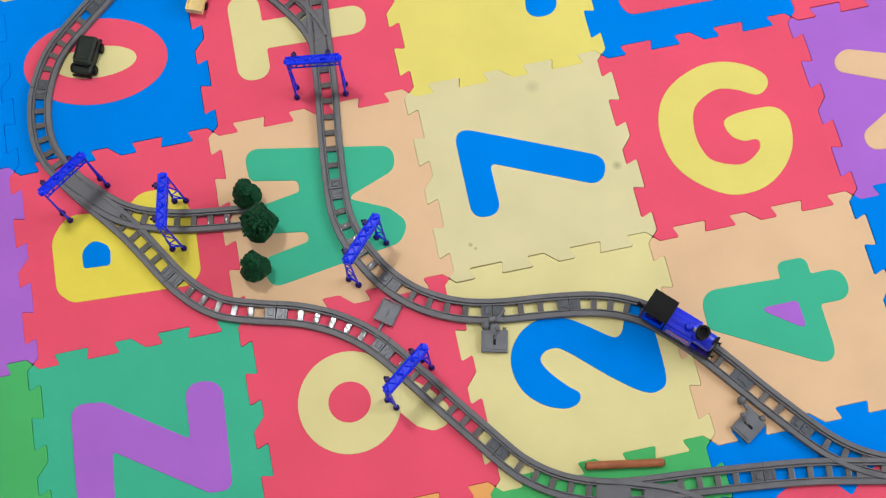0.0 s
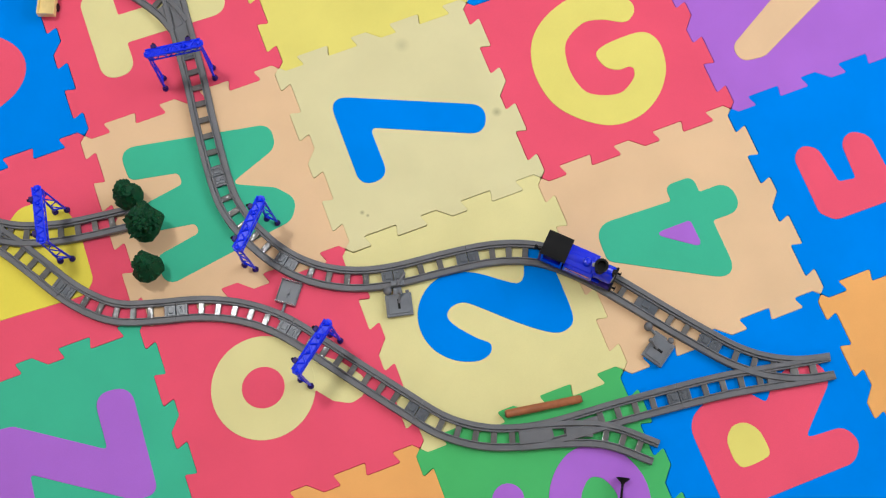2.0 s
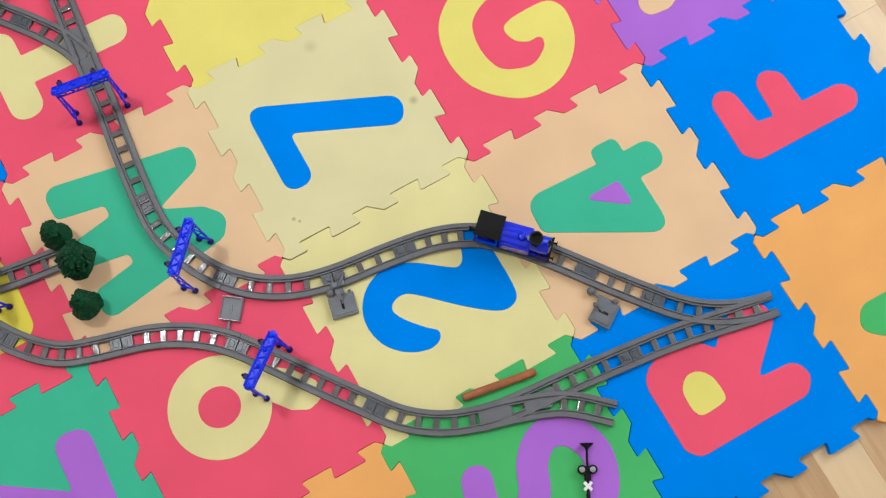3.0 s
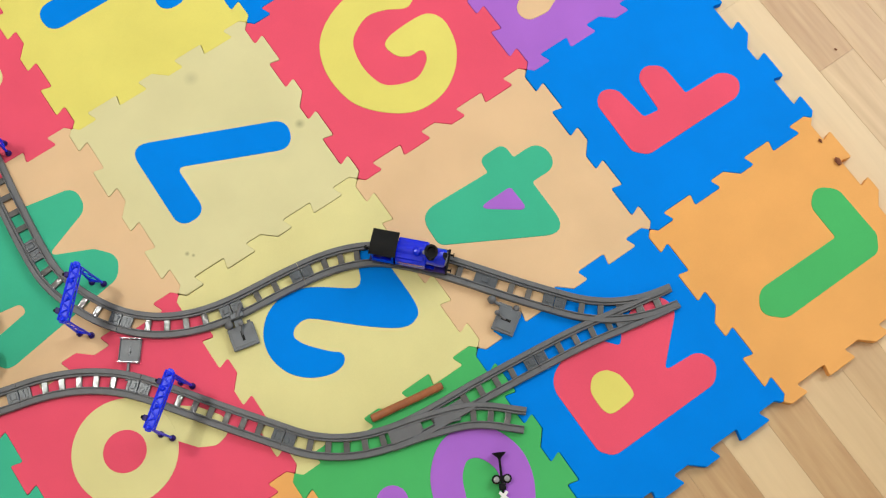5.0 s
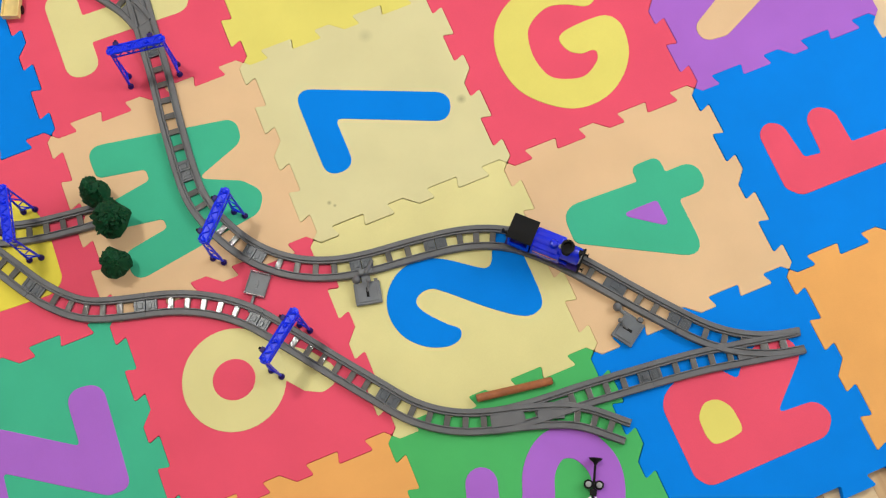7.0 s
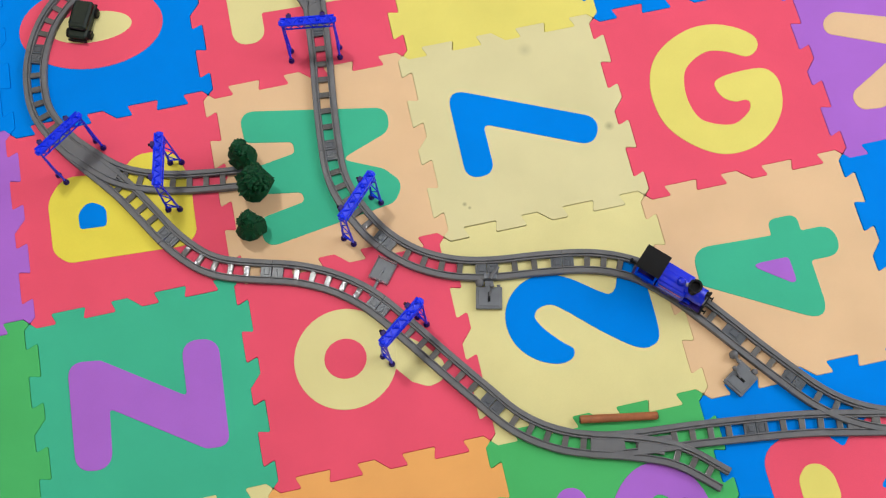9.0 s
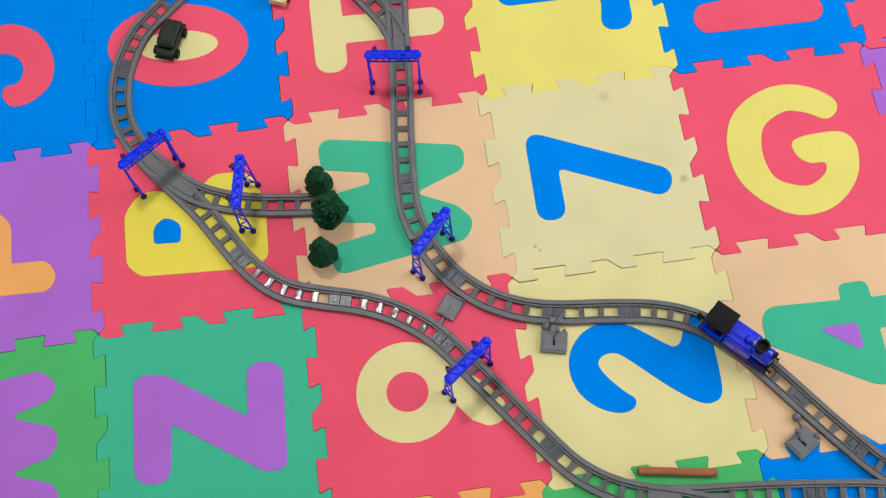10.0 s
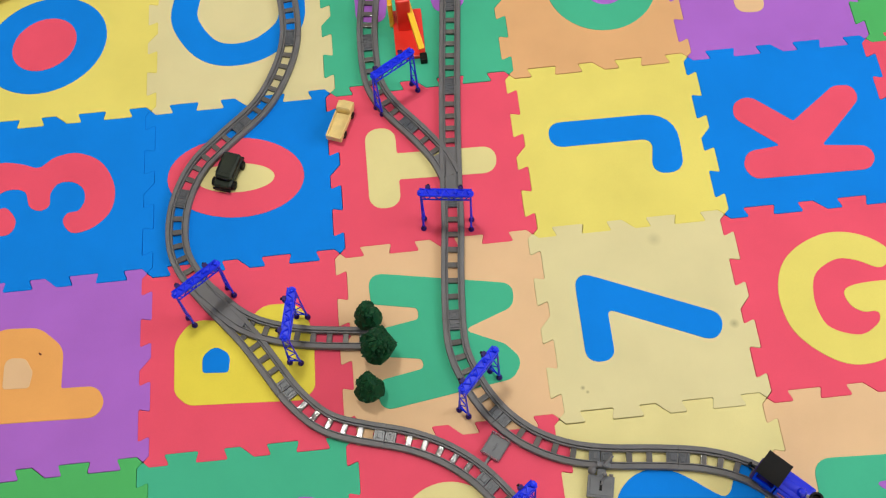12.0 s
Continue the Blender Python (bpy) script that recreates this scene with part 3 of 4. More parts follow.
def track(points, label, plates=(), lift=0.0, fills=()):
    """A line of track sections laid end to end along a smooth line. plates: where one section meets the next, or a section's own middle plate.
    fills: stretches of a switch that are solid between the rails, with their reach to either side."""
    xy = spline(points, 0.004, 0.012)
    s = np.r_[0, np.cumsum(np.hypot(*np.diff(xy, axis=0).T))]

    def along(p):
        return s[int(np.argmin(np.hypot(xy[:, 0] - p[0], xy[:, 1] - p[1])))]

    def at(u):
        return np.stack([np.interp(u, s, xy[:, 0]), np.interp(u, s, xy[:, 1])], -1)

    marks = [(0.0, "end")] + sorted((along((x, y)), kind) for x, y, kind in plates) + [(s[-1], "end")]
    cuts = [u for u, kind in marks if kind != "middle"]
    solid = [(along(p), along(q), o0, o1) for p, q, o0, o1 in fills]
    homes = []
    for a, b in zip(cuts, cuts[1:]):
        run = at(np.linspace(a + 0.00015, b - 0.00015, max(6, round((b - a) / 0.005))))
        mid = run[len(run) // 2]
        home = thing("track_section", pose(mid[0], mid[1], GROUND), label, "toy track", "sections of the toy railway")
        homes.append((a, b, mid, home))
        for side in (1, -1):
            part("rail", rail_mesh(run - mid, side, lift), TRACK, home)

    def lay(name, me, u, rise=0.0):
        if any(a - 0.003 < u < b + 0.003 for a, b, *_ in solid):
            return
        a, b, mid, home = next(h for h in homes if h[0] - 1e-6 <= u < h[1] + 1e-6)
        p, q = at(u), at(u + 0.004) - at(u - 0.004)
        ob = new(name, me)
        ob.parent = home
        ob.matrix_basis = Matrix.Translation((p[0] - mid[0], p[1] - mid[1], lift + rise)) @ Matrix.Rotation(math.atan2(q[1], q[0]), 4, "Z")

    for (a, ka), (b, kb) in zip(marks, marks[1:]):
        a_, b_ = a + (0 if ka == "end" else PLATE_HALF - 0.0042), b - (0 if kb == "end" else PLATE_HALF - 0.0042)
        count = max(1, round((b_ - a_) / 0.025))
        for k in range(1, count):
            lay("tie", tie_me, a_ + (b_ - a_) * k / count)
    for u, kind in marks:
        if kind == "joint":
            lay("joint_plate", plate_me, u + 1e-5, 0.0002)
        elif kind == "middle":
            lay("cross_plate", cross_me, u, 0.0002)
    for a, b, o0, o1 in solid:
        h = next(h for h in homes if h[0] <= (a + b) / 2 <= h[1])
        part("switch_plate", ribbon(at(np.linspace(a, b, max(3, round((b - a) / 0.005)))) - h[2], o0, o1, 0.0064 + lift), TRACK, h[3], "solid grey switch plate")
    return xy, s


IN = 0.0088
A_LINE, A_S = track([(-0.075, 0.87), (-0.084, 0.757), (-0.1, 0.6), (-0.114, 0.44), (-0.121, 0.33), (-0.129, 0.253), (-0.135, 0.17), (-0.134, 0.118), (-0.118, 0.068), (-0.09, 0.018),
       (-0.05, -0.022), (0.0, -0.049), (0.056, -0.063), (0.128, -0.071), (0.198, -0.083), (0.254, -0.107), (0.3, -0.1475), (0.334, -0.1895), (0.361, -0.2255), (0.388, -0.262), (0.4155, -0.297), (0.443, -0.331), (0.469, -0.355), (0.494, -0.3715), (0.528, -0.387), (0.567, -0.3965)],
      "grey plastic toy track section lying on the foam mat",
      [(-0.084, 0.76, "joint"), (-0.101, 0.588, "joint"), (-0.119, 0.374, "joint"), (-0.135, 0.167, "joint"), (-0.086, 0.013, "joint"), (0.05, -0.062, "joint"), (0.157, -0.076, "joint"),
       (0.299, -0.148, "joint"), (0.362, -0.228, "middle"), (0.428, -0.303, "joint")],
      fills=(((-0.118, 0.386), (-0.116, 0.417), -IN, IN), ((-0.116, 0.417), (-0.1155, 0.425), -IN, -0.0035), ((-0.116, 0.417), (-0.1155, 0.425), 0.0035, IN), ((-0.1155, 0.425), (-0.112, 0.468), -IN, IN)))
track([(-0.375, 0.87), (-0.364, 0.792), (-0.362, 0.72), (-0.379, 0.653), (-0.415, 0.585), (-0.47, 0.532), (-0.52, 0.48), (-0.548, 0.415), (-0.553, 0.35), (-0.541, 0.305), (-0.506, 0.25), (-0.446, 0.175),
       (-0.413, 0.124), (-0.38, 0.073), (-0.335, 0.029), (-0.28, 0.008), (-0.22, -0.009), (-0.168, -0.034), (-0.122, -0.071), (-0.082, -0.122), (-0.04, -0.18), (0.002, -0.236), (0.039, -0.283),
       (0.086, -0.317), (0.14, -0.337), (0.19, -0.345), (0.265, -0.351), (0.316, -0.3565), (0.357, -0.361), (0.394, -0.3655), (0.431, -0.371), (0.47, -0.379), (0.508, -0.387), (0.546, -0.3945), (0.567, -0.398)],
      "curved grey plastic toy track section lying on the foam mat",
      [(-0.362, 0.72, "joint"), (-0.45, 0.553, "joint"), (-0.549, 0.425, "joint"), (-0.389, 0.086, "joint"), (-0.25, 0.0, "joint"), (-0.113, -0.08, "joint"), (0.014, -0.252, "joint"), (0.355, -0.366, "joint")],
      lift=-0.0005,
      fills=(((-0.522, 0.274), (-0.464, 0.198), -IN, IN), ((0.133, -0.335), (0.176, -0.343), -IN, IN), ((0.202, -0.347), (0.24, -0.351), -IN, 0.004), ((0.474, -0.385), (0.494, -0.389), -IN, 0.0)))
track([(0.13, -0.335), (0.18, -0.349), (0.242, -0.374), (0.294, -0.419)], "grey plastic branch of a toy track switch, open at its end", lift=0.0005, fills=(((0.13, -0.335), (0.172, -0.346), -IN, IN), ((0.192, -0.353), (0.224, -0.366), -0.004, IN)))
track([(-0.512, 0.258), (-0.45, 0.198), (-0.379, 0.169), (-0.3, 0.156), (-0.25, 0.151)], "grey plastic siding track that ends under a toy tree", lift=0.0004, fills=(((-0.512, 0.258), (-0.449, 0.1975), -IN, IN),))
track([(-0.117, 0.415), (-0.13, 0.452), (-0.163, 0.503), (-0.206, 0.56), (-0.228, 0.615), (-0.231, 0.704), (-0.224, 0.775), (-0.21, 0.87)], "curved grey plastic toy track section joining the main line",
      [(-0.175, 0.52, "joint"), (-0.231, 0.69, "joint")], lift=0.0004, fills=(((-0.117, 0.415), (-0.132, 0.457), -IN, IN),))


# ---- signal gantries ----
def gantry(x, y, turn, span=0.074, height=0.103):
    home = thing("signal_gantry", pose(x, y, GROUND, 0, 0, turn), "blue plastic toy signal gantry standing over the track", "toy gantry", "blue gantries over the toy track")
    h, w = span / 2, 0.0062
    body = [(-h - 0.005, -0.004, 0.003), (-h + 0.006, -w, 0.003), (h - 0.006, -w, 0.003), (h + 0.005, -0.004, 0.003), (h + 0.005, 0.004, 0.003), (h - 0.006, w, 0.003), (-h + 0.006, w, 0.003), (-h - 0.005, 0.004, 0.003)]
    bm = slab(rounded(body, 3), height - 0.0045, height - 0.0016, 0.0008)
    for sy in (-1, 1):
        add_rod(bm, (-h, sy * 0.0053, height - 0.013), (h, sy * 0.0053, height - 0.013), 0.0012, n=6)
        add_rod(bm, (-h - 0.002, sy * 0.0055, height - 0.0008), (h + 0.002, sy * 0.0055, height - 0.0008), 0.0013, n=6)
        for k in range(8):
            u, v = -h + 2 * h * k / 8, -h + 2 * h * (k + 1) / 8
            low, high = height - 0.013, height - 0.001
            add_rod(bm, (u, sy * 0.0054, low if k % 2 else high), (v, sy * 0.0054, high if k % 2 else low), 0.001, n=5)
    part("beam", bm, BLUE_PLASTIC, home)
    steps = 10
    for k in range(steps):
        u, v = -h + 2 * h * k / steps, -h + 2 * h * (k + 1) / steps
        side = 0.0052 if k % 2 else -0.0052
        part("lattice_bar", rod((u, side, height - 0.0006), (v, -side, height - 0.0006), 0.0012, n=6), BLUE_PLASTIC, home)
    for k, size in ((-0.5, 0.0034), (-0.12, 0.0026), (0.2, 0.0026), (0.48, 0.0034)):
        part("cap", lathe([(size, height - 0.0045), (size, height + 0.0006), (size * 0.7, height + 0.002), (size * 0.2, height + 0.0024)], 10, Matrix.Translation((k * span, 0, 0))), BLUE_PLASTIC, home)
    for k in (-0.36, 0.3):
        signal = part("signal", box(k * span - 0.0038, k * span + 0.0038, w - 0.001, w + 0.005, height - 0.009, height + 0.0015, 0.001), NAVY, home, "small dark signal head")
        part("hood", rod((k * span, w + 0.0045, height - 0.002), (k * span, w + 0.0075, height - 0.003), 0.0022, n=8), BLACK, signal)
    for sx in (-1, 1):
        for sy in (-1, 1):
            bm = bmesh.new()
            add_rod(bm, (sx * h, sy * 0.0045, height - 0.004), (sx * h, sy * 0.0066, height * 0.42), 0.0013, 0.0014, 6)
            add_rod(bm, (sx * h, sy * 0.0066, height * 0.42), (sx * h, sy * 0.0083, 0.003), 0.0017, 0.002, 6)
            leg = part("leg", bm, BLUE_PLASTIC, home)
            part("foot", lathe([(0.0046, 0.0), (0.0046, 0.0022), (0.0036, 0.0042), (0.0022, 0.006), (0.0028, 0.0085), (0.001, 0.0098)], 10, Matrix.Translation((sx * h, sy * 0.0084, 0))), NAVY, leg, "dark purple-blue foot")
        steps = 5
        for k in range(steps):
            z0, z1 = 0.008 + (height - 0.018) * k / steps, 0.008 + (height - 0.018) * (k + 1) / steps
            y0, y1 = 0.0081 - 0.0037 * k / steps, 0.0081 - 0.0037 * (k + 1) / steps
            s_ = 1 if k % 2 else -1
            part("brace", rod((sx * h, s_ * y0, z0), (sx * h, -s_ * y1, z1), 0.001, n=5), BLUE_PLASTIC, home)
        part("brace", rod((sx * h, -0.0078, 0.0105), (sx * h, 0.0078, 0.0105), 0.0012, n=5), BLUE_PLASTIC, home)
    return home


for gx, gy, gdx, gdy in ((-0.129, 0.331, 0.07, -0.0095), (-0.5, 0.232, 0.057, 0.041), (-0.369, 0.163, 0.013, 0.075), (-0.110, 0.050, 0.049, 0.052), (-0.086, -0.138, 0.056, 0.043), (-0.19, 0.573, 0.058, 0.037)):
    gantry(gx, gy, math.degrees(math.atan2(gdy, gdx)))


# ---- toy trees ----
def tree(x, y, radius, height, base=0.0, seed=0, sharp=0.6):
    rng = random.Random(seed)
    home = thing("toy_tree", pose(x, y, base), "dark green plastic toy tree beside the siding", "toy tree", "toy trees by the siding")
    part("trunk", lathe([(0.009, 0.0), (0.009, 0.002), (0.0045, 0.004), (0.0038, height * 0.45)], 12), TRUNK, home, smooth=True)
    bm = bmesh.new()
    clumps = 300
    for k in range(clumps):
        u = (k + 0.5) / clumps
        z = height * (0.24 + 0.76 * u)
        edge = radius * min(1.0, 2.2 * (u + 0.12)) * max(0.06, (1 - u) ** sharp)
        a = k * 2.39996 + rng.uniform(-0.25, 0.25)
        r = edge * rng.uniform(0.66, 1.02)
        size = radius * rng.uniform(0.12, 0.2)
        m = Matrix.Translation((r * math.cos(a), r * math.sin(a), z + rng.uniform(-0.002, 0.002))) @ Matrix.Rotation(a, 4, "Z") @ Matrix.Rotation(rng.uniform(-0.6, 0.6), 4, "Y") @ Matrix.Diagonal((size * 1.1, size * 0.8, size * 0.85, 1))
        bmesh.ops.create_icosphere(bm, subdivisions=1, radius=1, matrix=m)
    core = [(radius * 0.3, height * 0.24), (radius * 0.88, height * 0.36), (radius * 0.8, height * 0.55), (radius * 0.56, height * 0.75), (radius * 0.12, height * 0.95)]
    inner = lathe(core, 14)
    me = bpy.data.meshes.new("core")
    inner.to_mesh(me)
    inner.free()
    bm.from_mesh(me)
    for v in bm.verts:
        v.co += noise.noise_vector(v.co * 260 + Vector((seed * 7, 0, 0))) * 0.0016 + noise.noise_vector(v.co * 75 + Vector((seed * 3, 5, 0))) * 0.0055
    part("crown", bm, LEAF, home, "dark green leafy crown", smooth=True)
    return home


tree(-0.262, 0.176, 0.023, 0.066, GROUND, 3, 0.62)
tree(-0.250, 0.124, 0.0285, 0.07, 0.0093, 5, 0.42)
tree(-0.267, 0.066, 0.024, 0.06, GROUND, 8, 0.62)


# ---- toy engine ----
def wheel_set(parent, x, r):
    for sy in (-1, 1):
        wheel = part("wheel", lathe([(r * 0.9, -0.002), (r, -0.0014), (r, 0.0014), (r * 0.9, 0.002)], 20, pose(x, sy * 0.0122, r + 0.0052, 90)), ENGINE_BLUE, parent)
        part("hub", lathe([(r * 0.3, -0.0026), (r * 0.3, 0.0026)], 12, pose(x, sy * 0.0122, r + 0.0052, 90)), BLACK, wheel)


def engine(m):
    """A small tank engine that faces +x."""
    home = thing("toy_train_engine", m, "blue toy tank engine with black cab roof on the track", "toy train")
    part("chassis", box(-0.05, 0.052, -0.0105, 0.0105, 0.007, 0.016, 0.001), BLACK, home, "black chassis")
    part("running_board", box(-0.052, 0.054, -0.0165, 0.0165, 0.0155, 0.019, 0.001), NAVY, home)
    for x in (-0.03, 0.0, 0.03):
        wheel_set(home, x, 0.0088)
    for sy in (-1, 1):
        part("side_tank", box(-0.016, 0.026, sy * 0.0122 - 0.0042, sy * 0.0122 + 0.0042, 0.0188, 0.0385, 0.0018), ENGINE_BLUE, home)
        part("tank_stripe", box(-0.012, 0.022, sy * 0.0163 - 0.0003, sy * 0.0163 + 0.0003, 0.0315, 0.0335, 0.0002), ENGINE_RED, home, "thin red lining")
    boiler = part("boiler", lathe([(0.0115, -0.02), (0.0115, 0.044), (0.0108, 0.0455)], 24, pose(0, 0, 0.0305, 0, 90, 0)), ENGINE_BLUE, home, smooth=True)
    for x in (-0.006, 0.012, 0.028):
        part("boiler_band", lathe([(0.0119, x), (0.0119, x + 0.0016)], 24, pose(0, 0, 0.0305, 0, 90, 0)), ENGINE_BLUE, boiler, smooth=True)
    part("smokebox", lathe([(0.0122, 0.037), (0.0122, 0.049), (0.011, 0.051)], 24, pose(0, 0, 0.0305, 0, 90, 0)), ENGINE_BLUE, home, smooth=True)
    part("face_plate", lathe([(0.0092, 0.0505), (0.0088, 0.0525), (0.005, 0.0532)], 20, pose(0, 0, 0.0305, 0, 90, 0)), GREY_LENS, home, "plain grey round front plate", smooth=True)
    part("chimney", lathe([(0.0085, 0.039), (0.0072, 0.0425), (0.0074, 0.05), (0.0094, 0.0515), (0.0094, 0.0545), (0.0064, 0.0545), (0.006, 0.049)], 18, Matrix.Translation((0.031, 0, 0))), BLACK, home, "black chimney", smooth=True)
    post = part("lamp_post", rod((0.0505, -0.003, 0.03), (0.0505, -0.003, 0.056), 0.0017, 0.0015, 8), BLACK, home, "black front lamp post")
    part("lamp_head", box(0.0475, 0.0535, -0.0058, 0.0, 0.0545, 0.0615, 0.0012), BLACK, post)
    part("top_tank", box(-0.016, 0.0225, -0.0125, 0.0125, 0.036, 0.0405, 0.0018), ENGINE_BLUE, home)
    part("dome", lathe([(0.0062, 0.039), (0.0058, 0.044), (0.004, 0.0472), (0.001, 0.048)], 18, Matrix.Translation((0.012, 0, 0))), ENGINE_BLUE, home, smooth=True)
    part("filler_cap", lathe([(0.0028, 0.0405), (0.0028, 0.0445), (0.0015, 0.0455)], 12, Matrix.Translation((0.0215, 0, 0))), GREY_LENS, home)
    bm = bmesh.new()
    for sy in (-1, 1):
        add_box(bm, -0.048, -0.018, sy * 0.0152 - 0.0012, sy * 0.0152 + 0.0012, 0.0188, 0.03, 0.0004)
        for x in (-0.0468, -0.0192):
            add_box(bm, x - 0.0014, x + 0.0014, sy * 0.0152 - 0.0012, sy * 0.0152 + 0.0012, 0.029, 0.052, 0.0003)
    add_box(bm, -0.0205, -0.0178, -0.0142, 0.0142, 0.0188, 0.052, 0.0004)
    add_box(bm, -0.0482, -0.0455, -0.0142, 0.0142, 0.0188, 0.034, 0.0004)
    part("cab", bm, ENGINE_BLUE, home)
    bm = bmesh.new()
    rows = []
    for k in range(9):
        a = (k / 8 - 0.5) * 2
        rows.append((a * 0.0172, 0.056 - 0.003 * a * a))
    top = [[bm.verts.new((x, y, z)) for y, z in rows] for x in (-0.051, -0.015)]
    low = [[bm.verts.new((x, y, z - 0.002)) for y, z in rows] for x in (-0.051, -0.015)]
    for k in range(8):
        bm.faces.new((top[0][k], top[1][k], top[1][k + 1], top[0][k + 1]))
        bm.faces.new((low[0][k], low[0][k + 1], low[1][k + 1], low[1][k]))
        bm.faces.new((top[0][k], top[0][k + 1], low[0][k + 1], low[0][k]))
        bm.faces.new((top[1][k], low[1][k], low[1][k + 1], top[1][k + 1]))
    for k in (0, 8):
        bm.faces.new((top[0][k], low[0][k], low[1][k], top[1][k]))
    part("cab_roof", bm, BLACK, home, "black cab roof")
    part("buffer_beam", box(0.0525, 0.0556, -0.0165, 0.0165, 0.011, 0.0225, 0.0008), BLACK, home, "black front beam")
    for sy in (-1, 1):
        bm = rod((0.055, sy * 0.0105, 0.016), (0.0595, sy * 0.0105, 0.016), 0.0014, n=8)
        add_rod(bm, (0.0595, sy * 0.0105, 0.016), (0.0607, sy * 0.0105, 0.016), 0.0032, n=12)
        part("buffer", bm, BLACK, home)
    bm = rod((-0.052, 0, 0.0125), (-0.061, 0, 0.0125), 0.0016, n=8)
    add_rod(bm, (-0.0605, 0, 0.0105), (-0.0605, 0, 0.0185), 0.0022, n=10)
    part("coupling_hook", bm, BLACK, home)
    part("lamp_iron", rod((0.0525, 0.0, 0.019), (0.0525, 0.0, 0.0215), 0.001, n=6), BLACK, home)
    return home


def on_line(xy, s, near):
    """A place on a track line and its heading, nearest to the given one."""
    k = int(np.argmin(np.hypot(xy[:, 0] - near[0], xy[:, 1] - near[1])))
    a, b = xy[max(0, k - 8)], xy[min(len(xy) - 1, k + 8)]
    return xy[k], math.degrees(math.atan2(b[1] - a[1], b[0] - a[0]))


spot, heading = on_line(A_LINE, A_S, (0.294, -0.142))
engine(pose(spot[0], spot[1], GROUND + 0.0002, 0, 0, heading) @ Matrix.Diagonal((1.02, 1.06, 1.1, 1)))


# ---- lineside gear ----
def stop_gear(x, y, turn, kind):
    """A small lever plate that clips to the side of the track, the track towards +y."""
    home = thing("track_lever", pose(x, y, GROUND, 0, 0, turn), "grey plastic lever plate clipped beside the toy track", "toy track lever", "lever plates along the toy track")
    part("plate", box(-0.0185, 0.0185, -0.019, 0.013, 0.0, 0.006, 0.0012), PLATE, home)
    bm = box(-0.015, 0.015, -0.0155, 0.0095, 0.0055, 0.0072, 0.0006)
    part("raised_panel", bm, PLATE, home)
    part("slot", box(-0.0018, 0.0018, -0.009, 0.005, 0.0068, 0.0078, 0.0003), BLACK, home, "dark lever slot")
    part("lever", rod((0, -0.002, 0.006), (0.0035, 0.013, 0.013), 0.0016, 0.0012, 8), TRACK, home)
    part("lever_knob", lathe([(0.001, -0.0036), (0.0032, -0.002), (0.0036, 0.0), (0.003, 0.0024), (0.001, 0.0034)], 12, Matrix.Translation((0.0035, 0.013, 0.0135))), TRACK, home, smooth=True)
    ball = (0.0195, 0.0265) if kind else (-0.0135, 0.0185)
    part("pivot_ball", lathe([(0.003, -0.006), (0.0058, -0.003), (0.0062, 0.0), (0.005, 0.0036), (0.002, 0.0058)], 16, Matrix.Translation((*ball, 0.0062))), TRACK, home, "round grey pivot", smooth=True)
    if kind:
        part("side_lug", box(0.017, 0.0215, -0.004, 0.016, 0.0, 0.005, 0.001), PLATE, home)
        part("ball_arm", rod((0.017, 0.013, 0.004), (0.0195, 0.0265, 0.0055), 0.0024, n=8), PLATE, home)
        part("side_knob", lathe([(0.0042, 0.0), (0.0046, 0.004), (0.0036, 0.0078), (0.001, 0.0088)], 14, Matrix.Translation((0.0215, -0.0095, 0.0))), TRACK, home, "round grey knob", smooth=True)
        return home
    part("rail_clip", box(-0.008, 0.011, 0.0235, 0.031, 0.0, 0.0112, 0.0014), PLATE, home, "grey clip over the rail")
    part("throw_bar", rod((0.001, 0.024, 0.0118), (0.013, 0.041, 0.0112), 0.0026, 0.0022, 8), TRACK, home)
    part("arm", box(-0.006, 0.006, 0.0125, 0.026, 0.0, 0.0048, 0.0006), PLATE, home)
    for sx in (-1, 1):
        part("hinge_pin", rod((sx * 0.011, 0.014, 0.0035), (sx * 0.016, 0.014, 0.0035), 0.003, n=10), TRACK, home)
    return home


stop_gear(0.043, -0.1015, -13, 0)
stop_gear(0.352, -0.290, 33, 1)

clear = thing("clear_track_box", pose(-0.096, -0.032, GROUND, 0, 0, -37) @ Matrix.Diagonal((0.86, 0.9, 1, 1)), "clear plastic box clip between two toy track lines", "toy track box")
for sx in (-1, 1):
    part("side_wall", box(sx * 0.0165 - 0.0006, sx * 0.0165 + 0.0006, -0.0172, 0.0172, 0.0, 0.0055, 0.0003), PLATE, clear)
    part("side_wall", box(-0.0172, 0.0172, sx * 0.0182 - 0.0009, sx * 0.0182 + 0.0009, 0.0, 0.0095, 0.0003), CLEAR, clear, "clear plastic rim")
part("base", box(-0.0158, 0.0158, -0.0172, 0.0172, 0.0, 0.0045, 0.0008), PLATE, clear, "grey base plate")
part("slot", box(-0.0014, 0.0014, -0.009, 0.006, 0.0042, 0.0052, 0.0003), JOINT_GREY, clear, "dark slot")
part("pin", rod((0.0, -0.002, 0.0045), (0.0, -0.002, 0.0075), 0.0022, n=12), JOINT_GREY, clear)
part("arm", box(-0.0022, 0.0022, -0.046, -0.019, 0.001, 0.0045, 0.0005), PLATE, clear, "pale plastic link to the track")

